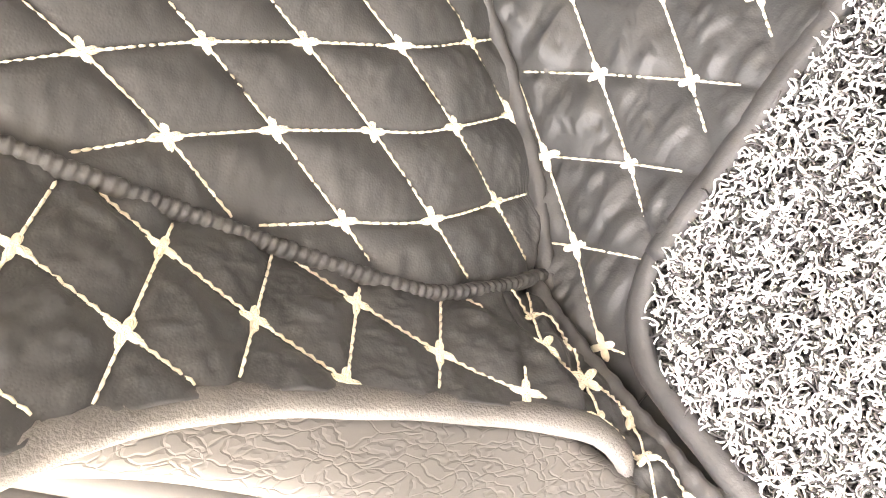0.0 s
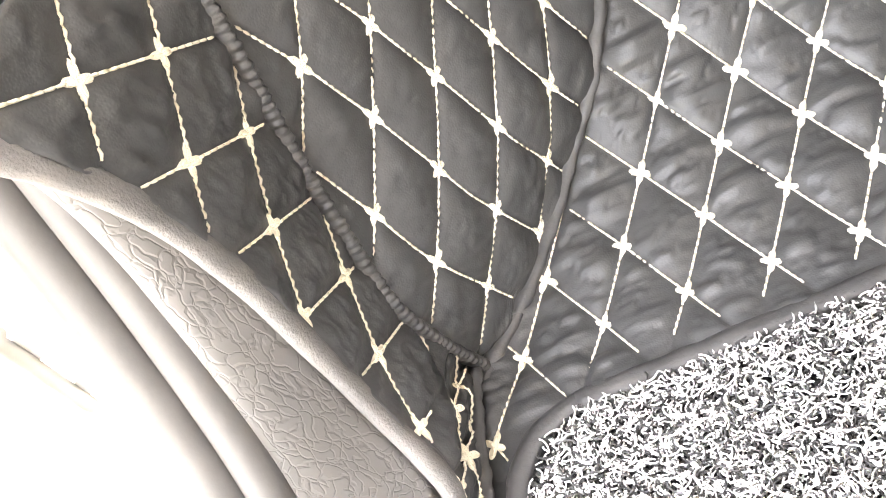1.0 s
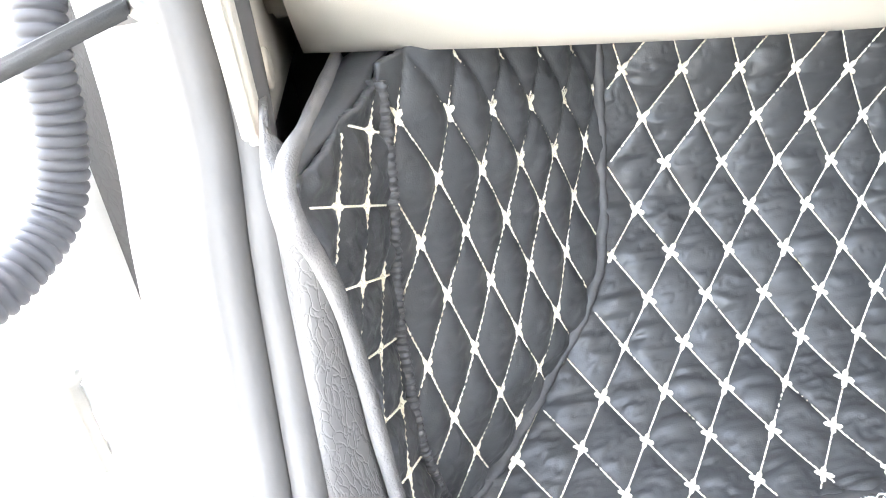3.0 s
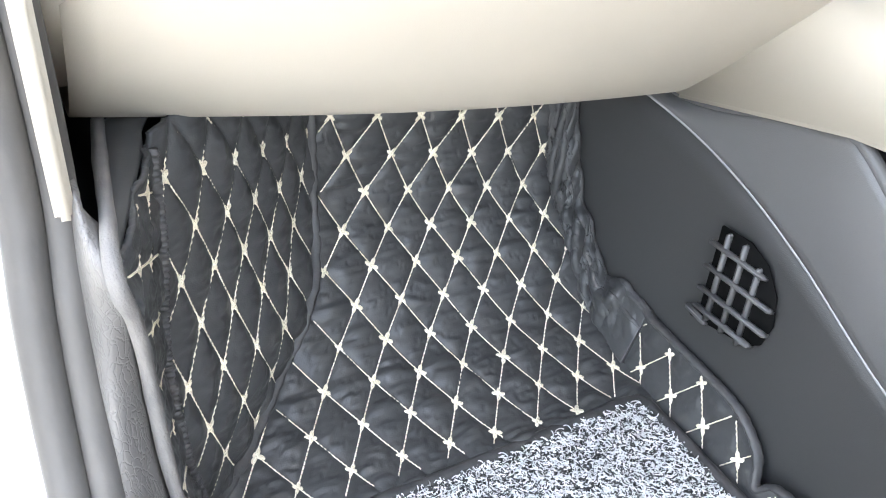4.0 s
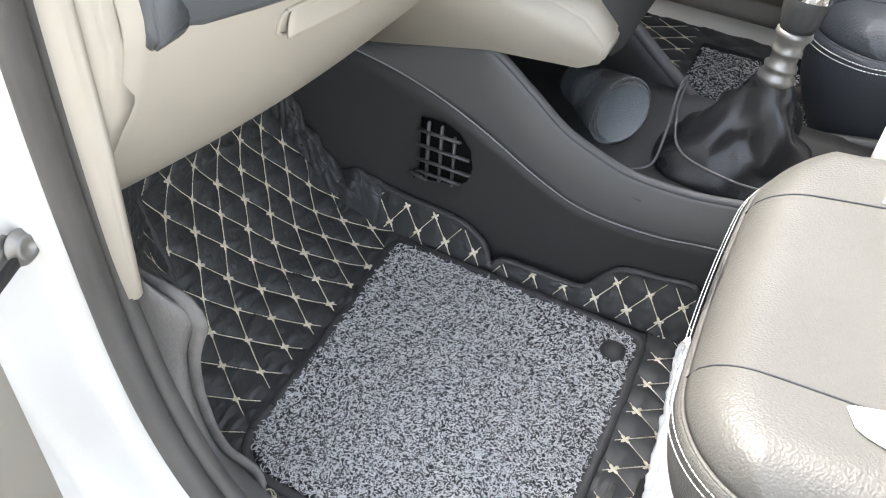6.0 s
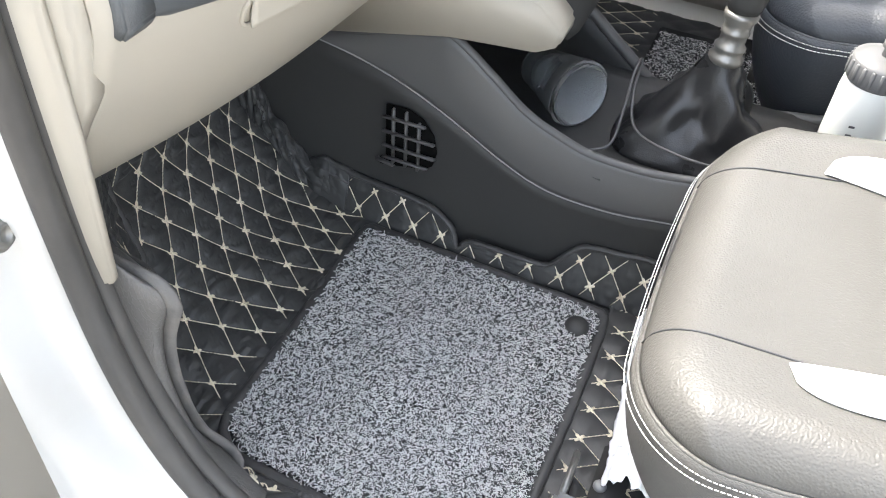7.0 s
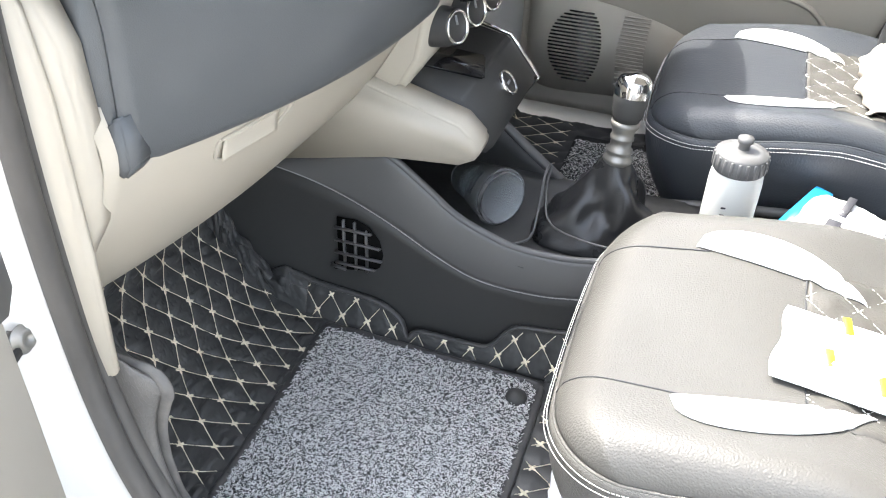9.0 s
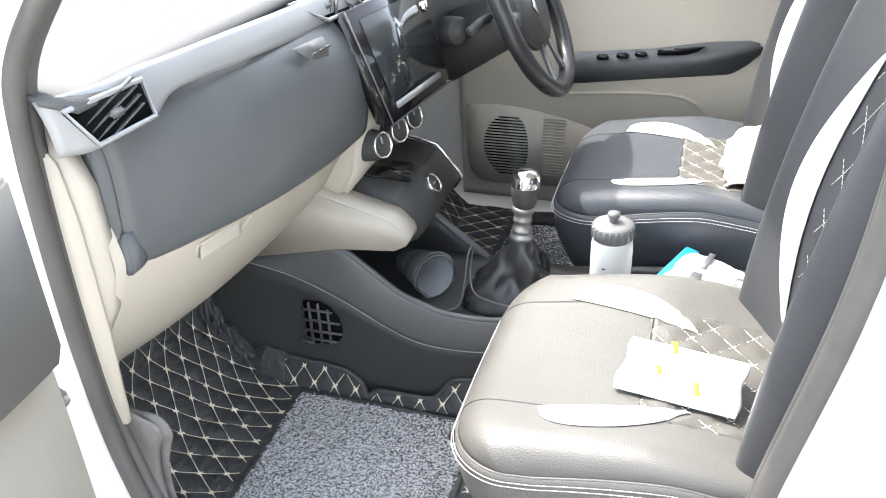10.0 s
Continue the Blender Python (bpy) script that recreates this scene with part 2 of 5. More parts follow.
def lathe_bm(profile, m, n=32):
    """A body of revolution round z from (radius, height) pairs."""
    bm = bmesh.new()
    rings = []
    for r, h in profile:
        if r < 1e-5:
            rings.append([bm.verts.new((0, 0, h))])
        else:
            rings.append([bm.verts.new((r * math.cos(2 * math.pi * k / n), r * math.sin(2 * math.pi * k / n), h)) for k in range(n)])
    for a, b in zip(rings, rings[1:]):
        for k in range(n):
            q = [a[k % len(a)], a[(k + 1) % len(a)], b[(k + 1) % len(b)], b[k % len(b)]]
            q = list(dict.fromkeys(q))
            if len(q) > 2:
                bm.faces.new(q)
    bmesh.ops.transform(bm, matrix=m, verts=bm.verts)
    bmesh.ops.recalc_face_normals(bm, faces=bm.faces)
    return bm


def frame_m(origin, xaxis, zaxis):
    """A pose from an origin, a wished x axis and a z axis."""
    z = Vector(zaxis).normalized()
    x = Vector(xaxis)
    x = (x - z * x.dot(z)).normalized()
    y = z.cross(x)
    return Matrix(((x[0], y[0], z[0], origin[0]), (x[1], y[1], z[1], origin[1]), (x[2], y[2], z[2], origin[2]), (0, 0, 0, 1)))

# ---- the fitted floor mat ----
PROFILE = spline([(0.0, 0.0), (0.04, 0.002), (0.08, 0.013), (0.118, 0.029), (0.145, 0.05), (0.168, 0.079), (0.195, 0.109), (0.22, 0.14),
                  (0.234, 0.18), (0.24, 0.26), (0.243, 0.38)], 10)
PROFILE_S = np.r_[0, np.cumsum(np.linalg.norm(np.diff(PROFILE, axis=0), axis=1))]
SEAM = np.array([(0.0, -0.052), (0.03, -0.047), (0.045, -0.037), (0.08, 0.0), (0.12, 0.034), (0.16, 0.066), (0.19, 0.092), (0.23, 0.115),
                 (0.27, 0.126), (0.33, 0.131), (0.46, 0.134)])


def toe_board(x, s):
    """A place on the sloping toe board, s metres up from the carpet's front edge."""
    under = np.minimum(s, 0)
    return np.stack([x + 0 * s, np.interp(s, PROFILE_S, PROFILE[:, 0]) + under, np.interp(s, PROFILE_S, PROFILE[:, 1]) + 0.25 * under], -1)


def seam_x(s):
    return np.interp(s, SEAM[:, 0], SEAM[:, 1])


GATHER = spline([(-0.04, 0.046, 0.008), (-0.047, 0.037, 0.05), (-0.053, 0.034, 0.095), (-0.054, 0.046, 0.14), (-0.053, 0.058, 0.183),
                 (-0.048, 0.064, 0.225), (-0.043, 0.068, 0.264), (-0.039, 0.08, 0.32), (-0.036, 0.09, 0.38)], 10)
EDGE = spline([(-0.074, -0.06, 0.03), (-0.068, -0.068, 0.028), (-0.058, -0.07, 0.034), (-0.052, -0.06, 0.046), (-0.055, -0.049, 0.06), (-0.064, -0.034, 0.09), (-0.069, -0.024, 0.14), (-0.071, -0.021, 0.2), (-0.073, -0.03, 0.255),
               (-0.077, -0.045, 0.295), (-0.082, -0.054, 0.318), (-0.082, -0.045, 0.338), (-0.076, 0.0, 0.336), (-0.067, 0.08, 0.332), (-0.06, 0.13, 0.332)], 10)


def kick_panel(w, z):
    """A place on the wheel-arch panel, w metres out from its gathered seam, at height z."""
    b = np.stack([np.interp(z, GATHER[:, 2], GATHER[:, k]) for k in (0, 1)], -1)
    s = np.interp(z, PROFILE[:, 1], PROFILE_S)
    a = np.stack([seam_x(s), np.interp(z, PROFILE[:, 1], PROFILE[:, 0])], -1)
    d = a - b
    far = np.linalg.norm(d, axis=-1, keepdims=True)
    return np.concatenate([b + d / far * w[..., None], z[..., None]], -1), far[..., 0]


def surface_terms(a, b, deg):
    return np.stack([a**i * b**j for i in range(deg + 1) for j in range(deg + 1 - i)], -1)


def drawn_lattice(there, back, deg):
    """Two smooth maps: from whole-numbered crossings to the sheet, and from the sheet (in decimetres) back."""
    there, back = np.array(there), np.array(back)
    return lambda q: surface_terms(q[..., 0], q[..., 1], deg) @ there, lambda p: surface_terms(p[..., 0] * 10, p[..., 1] * 10, deg) @ back


def even_lattice(origin, e1, e2):
    m, o = np.array([e1, e2]).T, np.array(origin)
    return lambda q: o + q @ m.T, lambda p: (p - o) @ np.linalg.inv(m).T


TOE_LATTICE = drawn_lattice(
    [[0.11886, 0.07962], [-0.02208, 0.0435], [-0.00069, -0.00102], [8e-05, 7e-05], [0.02734, 0.03991], [-0.00034, -0.00147], [0.00025, 0.00027], [-0.0004, -0.00122], [0.00019, 0.00018], [6e-05, 8e-05]],
    [[-3.1172, 1.289], [0.814, 1.2211], [0.2278, 0.0172], [-0.0413, 0.0058], [1.8306, -1.9538], [-0.0244, 0.0536], [-0.0057, 0.0003], [0.1479, 0.0032], [0.0069, -0.0012], [-0.0152, -0.0048]], 3)
KICK_LATTICE = drawn_lattice(
    [[0.00079, 0.26868], [0.01708, 0.03589], [-0.0029, 0.00045], [0.03082, -0.05075], [0.00497, -0.00059], [-0.00243, 0.00062]],
    [[4.2679, -1.9492], [-2.2928, -0.0721], [0.2608, 0.2938], [1.3426, 1.9339], [0.1676, 0.2261], [0.0777, 0.0515]], 2)


def pillow(a, b, high):
    t = np.abs(np.sin(math.pi * a) * np.sin(math.pi * b))
    return high * t**0.45


def star_mesh(size=0.0082):
    """A four-armed embroidered knot, one raised piece with hollow sides and satin ridges across its arms."""
    n, rings = 48, 9
    verts, faces = [(0.0, 0.0, 0.0012)], []
    for k in range(1, rings + 1):
        for i in range(n):
            a = 2 * math.pi * i / n
            d = size * (0.36 + 0.68 * abs(math.cos(2 * a)) ** 2.2) * k / rings
            ridge = 0.00028 * math.sin(d / size * 34)
            verts.append((d * math.cos(a), d * math.sin(a), 0.0014 * (1 - (k / rings) ** 3) + (ridge if k < rings else -0.0006)))
    for i in range(n):
        faces.append((0, 1 + i, 1 + (i + 1) % n))
        for k in range(rings - 1):
            q, j = 1 + k * n, (i + 1) % n
            faces.append((q + i, q + n + i, q + n + j, q + j))
    return verts, faces


STAR_V, STAR_F = star_mesh()
STAR = bpy.data.meshes.new("stitched_star")
STAR.from_pydata([tuple(map(float, v)) for v in STAR_V], [], STAR_F)
STAR.materials.append(M_THREAD)


def quilt(name, place, inside, us, vs, maps, high, owner, label, wrinkle=0.0012, thick=0.004, thread=0.0008, ref=(0.3, -1, 0.5)):
    """A padded sheet over place(u, v) with diamond quilting, dashed seams and a stitched star at each crossing.
    us: rows; vs(u): the stretch across at u. Coordinates for the lattice are (across, along)."""
    rows = []
    for u in us:
        rows.append(np.stack([vs(u), np.full_like(vs(u), u)], -1))
    uv = np.array(rows)
    P = place(uv[..., 0], uv[..., 1])
    there, back = maps
    ab = back(uv)
    a, b = ab[..., 0], ab[..., 1]
    N = grid_normals(P)
    if N[len(us) // 2, P.shape[1] // 2] @ np.array(ref) < 0 and name != "side_flap":
        N = -N
    if name == "side_flap" and N[..., 0].mean() < 0:
        N = -N
    crease = np.array([[noise.fractal(Vector((p[0] * 22 + p[2] * 14, p[1] * 75, p[2] * 80)), 1.0, 2.0, 3) for p in row] for row in P])
    pleat = np.clip(1 - np.abs(crease) / 0.13, 0, 1) ** 1.5
    H = pillow(a, b, high) * (1 + 0.25 * crease) + wrinkle * (0.7 * crease - 0.6 * pleat) * np.clip(pillow(a, b, 1.6), 0.1, 1)
    Q = P + N * H[..., None]
    if (np.cross(Q[1, 0] - Q[0, 0], Q[0, 1] - Q[0, 0]) @ N[0, 0]) < 0:
        Q = Q[::-1]
    base = sheet(name, Q, thick, M_QUILT, owner, label)
    # seams and stars
    rnd = random.Random(3)
    ai, bi = np.arange(math.floor(a.min()), math.ceil(a.max()) + 1), np.arange(math.floor(b.min()), math.ceil(b.max()) + 1)

    def lift(q):
        p = place(np.array([[q[0], q[0] + 1e-4]]), np.array([[q[1], q[1]]]))
        p2 = place(np.array([[q[0]]]), np.array([[q[1] + 1e-4]]))
        t1, t2 = p[0, 1] - p[0, 0], p2[0, 0] - p[0, 0]
        n = np.cross(t1, t2)
        n /= np.linalg.norm(n) + 1e-15
        facing = np.array([1, 0, 0]) if name == "side_flap" else np.array(ref)
        if n @ facing < 0:
            n = -n
        return p[0, 0], n, t1, t2

    dashes = []
    for i in ai:
        for j in bi:
            c = there(np.array([i, j], float))
            if inside(c):
                p, n, t1, t2 = lift(c)
                st = new("stitched_star", STAR)
                st.parent = base
                st.matrix_basis = frame_m(p + n * 0.0012, (there(np.array([i + 0.2, j])) - c) @ np.stack([t1, t2]) * 1e4, n) @ Matrix.Rotation(rnd.uniform(-0.15, 0.15), 4, "Z") @ Matrix.Scale(rnd.uniform(0.85, 1.1), 4)
            for d in (there(np.array([i + 1.0, j])) - c, there(np.array([i, j + 1.0])) - c):
                stray = np.abs(back(c) - np.array([i, j])).max() > 0.6
                if (not (inside(c) or inside(c + d)) and stray) or (np.linalg.norm(d) > 0.1 and name != "flap_foot"):
                    continue
                count = 8 if name == "flap_foot" else max(3, int(np.linalg.norm(d) / 0.0046))
                for k in range(count):
                    q0, q1 = c + d * k / count, c + d * (k + 0.94) / count
                    if inside(q0) and inside(q1):
                        (p0, n0, *_), (p1, n1, *_) = lift(q0), lift(q1)
                        mid = (p0 + p1) / 2 + n0 * 0.0023
                        dashes.append(tube_mesh([p0 + n0 * 0.0014, mid, p1 + n1 * 0.0014], [thread * 0.75, thread, thread * 0.75], 5))
    if dashes:
        v, f = joined(dashes)
        tagged(obj("stitching", v, f, M_THREAD, base, "dashed cream stitching lines"), kind="stuff")
    return base


mat = thing("quilted_floor_mat", (0.2, -0.2, -0.012), "black quilted leatherette car floor mat with cream diamond stitching", "floor mat")

# flat base under the carpet, with the strip that shows behind it
base_rows = np.array([[(x, y, -0.008) for x in np.linspace(-0.075, 0.43, 40)] for y in np.linspace(-0.56, 0.05, 30)])
sheet("base_sheet", base_rows[::-1], 0.004, M_QUILT, mat)


def ramp_inside(c):
    return (0.012 if c[0] > 0.02 else -0.03 + max(0, c[0] + 0.02)) < c[1] < 0.44 and seam_x(c[1]) + 0.008 < c[0] < 0.418


quilt("toe_panel", lambda x, s: toe_board(x, s), ramp_inside, np.linspace(-0.04, 0.45, 206),
      lambda s: np.linspace(seam_x(s), 0.424, 220), TOE_LATTICE, 0.006, mat, "black quilted toe panel", wrinkle=0.003)


def kick_place(w, z):
    return kick_panel(w, z)[0]


def kick_inside(c):
    far = kick_panel(np.array([[0.0]]), np.array([[c[1]]]))[1][0, 0]
    return 0.016 < c[1] < 0.332 and 0.006 < c[0] < far - 0.006


quilt("wheel_arch_panel", kick_place, kick_inside, np.linspace(0.012, 0.342, 162),
      lambda z: np.linspace(0.0, kick_panel(np.array([[0.0]]), np.array([[z]]))[1][0, 0], 110),
      KICK_LATTICE, 0.0068, mat, "smooth black quilted wheel arch panel", wrinkle=0.0006)


def flap_yz(y, z):
    """The side flap by its y and z."""
    g = np.stack([np.interp(z, GATHER[:, 2], GATHER[:, k]) for k in (0, 1)], -1)
    lower = EDGE[35:95]
    e = np.stack([np.interp(z, lower[:, 2], lower[:, k]) for k in (0, 1)], -1)
    t = (y - g[..., 1]) / (e[..., 1] - g[..., 1])
    return np.stack([g[..., 0] + (e[..., 0] - g[..., 0]) * t, y, z], -1)


def flap_span(z):
    lower = EDGE[35:95]
    return float(np.interp(z, GATHER[:, 2], GATHER[:, 1])), float(np.interp(z, lower[:, 2], lower[:, 1]))


def flap_inside(c):
    g, e = flap_span(c[1])
    return 0.06 < c[1] < 0.33 and e + 0.005 < c[0] < g - 0.004


quilt("side_flap", flap_yz, flap_inside, np.linspace(0.046, 0.334, 126), lambda z: np.linspace(*flap_span(z), 60),
      even_lattice((-0.01, 0.3), (0.04, -0.022), (-0.028, -0.033)), 0.006, mat, "black quilted side flap, creased towards its foot", wrinkle=0.0016)


def gathered(name, line, r, owner, label, step=0.0065, mat_=None):
    """A bound seam, ruched along its length."""
    line = at_length(np.array(line), int(np.linalg.norm(np.diff(np.array(line), axis=0), axis=1).sum() / step * 6))
    k = np.arange(len(line))
    rr = r * (1 + (0.09 if step < 0.03 else 0.03) * np.sin(k * 2 * math.pi / 6 + 0.8 * np.sin(k * 0.11)) + 0.05 * np.sin(k * 0.37))
    return tube(name, line, rr, mat_ or M_BIND, owner, label, sides=10, flat=0.6)


top_edge = at_length(EDGE[112:], 40)
top_flap = at_length(np.array([flap_yz(np.array(y), np.array(0.3335)) for y in np.linspace(-0.045, 0.078, 20)] + [(-0.036, 0.1, 0.336), (-0.025, 0.125, 0.338)]), 40)
sheet("flap_top", np.array([[a + (b - a) * v + np.array([0, 0, 0.004 * math.sin(math.pi * v)]) for v in np.linspace(0, 1, 8)] for a, b in zip(top_edge, top_flap)])[::-1], 0.003, M_QUILT, mat, "turned-in top of the side flap")
gathered("gathered_seam", GATHER[GATHER[:, 2] < 0.335] + np.array([0.002, -0.002, 0]), 0.0072, mat, "ruched black gathered seam", 0.0046)
seam_line = np.array([toe_board(np.array(seam_x(s)), np.array(s)) for s in np.linspace(0.035, 0.45, 90)]) + np.array([0.001, -0.003, 0.002])
gathered("seam_binding", seam_line, 0.0062, mat, "black bound seam", 0.02)
gathered("edge_binding", EDGE, 0.0085, mat, "thick worn grey fabric edge binding", 0.05, M_EDGE)

# tunnel side: a low upstand with a bound, stepped top edge
UPSTAND = spline([(0.243, 0.35), (0.238, 0.28), (0.22, 0.2), (0.195, 0.13), (0.172, 0.105), (0.155, 0.082), (0.13, 0.06), (0.1, 0.07), (0.05, 0.065), (0.0, 0.061), (-0.05, 0.058), (-0.09, 0.052),
                  (-0.125, 0.032), (-0.14, 0.006), (-0.155, 0.02), (-0.2, 0.022), (-0.25, 0.022), (-0.282, 0.027), (-0.31, 0.06), (-0.33, 0.072), (-0.38, 0.078), (-0.42, 0.082), (-0.437, 0.06), (-0.443, 0.0)], 8)
line = at_length(UPSTAND, 220)
bound = np.array([(0.433, y, max(z, float(np.interp(y, PROFILE[:, 0], PROFILE[:, 1])) + 0.006 if y > 0 else z)) for y, z in line])
low_line = bound[bound[:, 1] < 0.06]


def upstand_top(y):
    return float(np.interp(-y, -low_line[:, 1], low_line[:, 2])) + 0.006


def upstand_place(h, y):
    return np.stack([0.408 + 0.4 * h - 1.2 * np.clip(h, 0, 1) ** 2, y + 0 * h, h - 0.006], -1)


quilt("tunnel_upstand", upstand_place, lambda c: -0.44 < c[1] < 0.05 and 0.004 < c[0] < upstand_top(c[1]) - 0.006, np.linspace(0.058, -0.443, 200),
           lambda y: np.linspace(0.0, upstand_top(y), 24), even_lattice((0.021, -0.018), (0.033, 0.0235), (-0.033, 0.0235)), 0.004, mat, "low black quilted upstand beside the tunnel", wrinkle=0.0016, ref=(-1, 0, 0.4))
ruffle = []
for k, p in enumerate(at_length(bound[bound[:, 1] > 0.052], 190)):
    foot = np.array([0.408, p[1] - 0.003, float(np.interp(p[1], PROFILE[:, 0], PROFILE[:, 1])) + 0.002])
    ease = min(1.0, max(0.0, (p[1] - 0.05) / 0.05))
    top_ = p + np.array([-0.002, -0.005, 0.005]) * (1 + 0.5 * math.sin(k * 0.31)) * ease
    row = []
    for v in np.linspace(0, 1, 44):
        fold = ease * 0.008 * noise.fractal(Vector((k * 0.1, v * 2.6 + k * 0.05, 5.0)), 1.0, 2.0, 4) + ease * 0.003 * math.sin(k * 0.42 + 9 * v + 2.5 * noise.noise(Vector((k * 0.05, v * 3, 1.0))))
        row.append(foot + (top_ - foot) * v + np.array([-0.75, -0.45, 0.5]) * (fold * math.sin(math.pi * (0.08 + 0.84 * v)) ** 0.6 + 0.005 * ease * math.sin(math.pi * v)))
    ruffle.append(row)
ruffle = np.array(ruffle)
sheet("ruffled_corner", ruffle[::-1], 0.003, M_QUILT, mat, "crumpled black leatherette corner")
gathered("frill_seam", ruffle[:, 30] + np.array([-0.002, -0.001, 0.001]), 0.0026, mat, "black sewn seam in the frill", 0.011)
gathered("frill_edge", ruffle[:, -1], 0.0042, mat, "black bound frill edge", 0.012)
gathered("upstand_binding", np.array([(upstand_place(np.array(upstand_top(y)), np.array(y)) if y < 0.05 else p) for p in bound for y in [p[1]]]), 0.0056, mat, "black bound edge", 0.012)
quilt("rear_strip", lambda x, s: np.stack([x + 0 * s, -0.56 + s, -0.004 + 0 * s], -1), lambda c: 0.02 < c[0] < 0.42 and 0.01 < c[1] < 0.165, np.linspace(0, 0.175, 50), lambda s: np.linspace(-0.05, 0.43, 120),
      even_lattice((0.03, 0.15), (0.024, 0.036), (-0.024, 0.036)), 0.004, mat, "black quilted strip in front of the seat", ref=(0, 0, 1))
# the flap's foot: crumpled leatherette that turns under towards the carpet
foot_top = at_length(np.vstack([[flap_yz(np.array(y), np.array(0.0465)) for y in np.linspace(0.036, -0.052, 12)], [(-0.06, -0.072, 0.036), (-0.07, -0.095, 0.03), (-0.085, -0.13, 0.026)]]), 90)
foot_low = at_length(spline([(-0.041, 0.046, 0.01), (-0.046, 0.015, 0.01), (-0.05, -0.02, 0.007), (-0.052, -0.06, 0.005), (-0.053, -0.1, 0.004), (-0.054, -0.14, 0.004)], 8), 90)


def foot_place(v, u):
    k = np.clip(u, 0, 1) * 89
    i0 = np.minimum(k.astype(int), 88)
    f = (k - i0)[..., None]
    a = foot_top[i0] * (1 - f) + foot_top[i0 + 1] * f
    b = foot_low[i0] * (1 - f) + foot_low[i0 + 1] * f
    p = a + (b - a) * v[..., None]
    fold = np.sin(math.pi * v) * (0.004 * np.sin(u * 26 + v * 5) + 0.002 * np.sin(u * 61 - v * 4))
    return p + fold[..., None] * np.array([0.8, 0, 0.6])


quilt("flap_foot", foot_place, lambda c: 0.08 < c[0] < 0.9 and 0.03 < c[1] < 0.97, np.linspace(0, 1, 110), lambda u: np.linspace(0, 1, 40),
      even_lattice((0.5, 0.12), (0.36, 0.13), (-0.36, 0.13)), 0.002, mat, "crumpled black leatherette foot of the side flap", wrinkle=0.002, ref=(1, 0, 0.5))
gathered("foot_seam", foot_low + np.array([0.001, 0, 0.003]), 0.0058, mat, "ruched black gathered seam", 0.012)

# carpet pad
carpet = thing("carpet_pad", (0.2, -0.2, -0.004), "grey and black looped vinyl carpet pad with a black bound edge", "carpet")
CARPET = spline([(0.012, -0.004), (0.2, -0.002), (0.375, 0.004), (0.395, -0.008), (0.397, -0.03), (0.392, -0.2), (0.388, -0.36), (0.378, -0.378), (0.36, -0.384), (0.2, -0.386), (0.03, -0.384),
                 (-0.03, -0.38), (-0.042, -0.36), (-0.042, -0.2), (-0.036, -0.06), (-0.022, -0.022), (0.002, -0.006)], 8)
ring = [(x, y, -0.004) for x, y in CARPET[:-1]]
part("backing", slab_bm(ring[::-1], (0, 0, 0.005), 0.001), M_LOOPBASE, carpet)
gathered("bound_edge", np.vstack([CARPET, CARPET[:2]]) @ np.array([[1, 0, 0], [0, 1, 0]]) + np.array([0, 0, 0.002]), 0.0072, carpet, "black leatherette edge binding", 0.03)


def in_outline(x, y, ring):
    """Which of the points lie inside a closed outline."""
    inside = np.zeros(len(x), bool)
    for (x0, y0), (x1, y1) in zip(ring, np.roll(ring, -1, axis=0)):
        inside ^= ((y0 > y) != (y1 > y)) & (x < (x1 - x0) * (y - y0) / (y1 - y0 + 1e-12) + x0)
    return inside


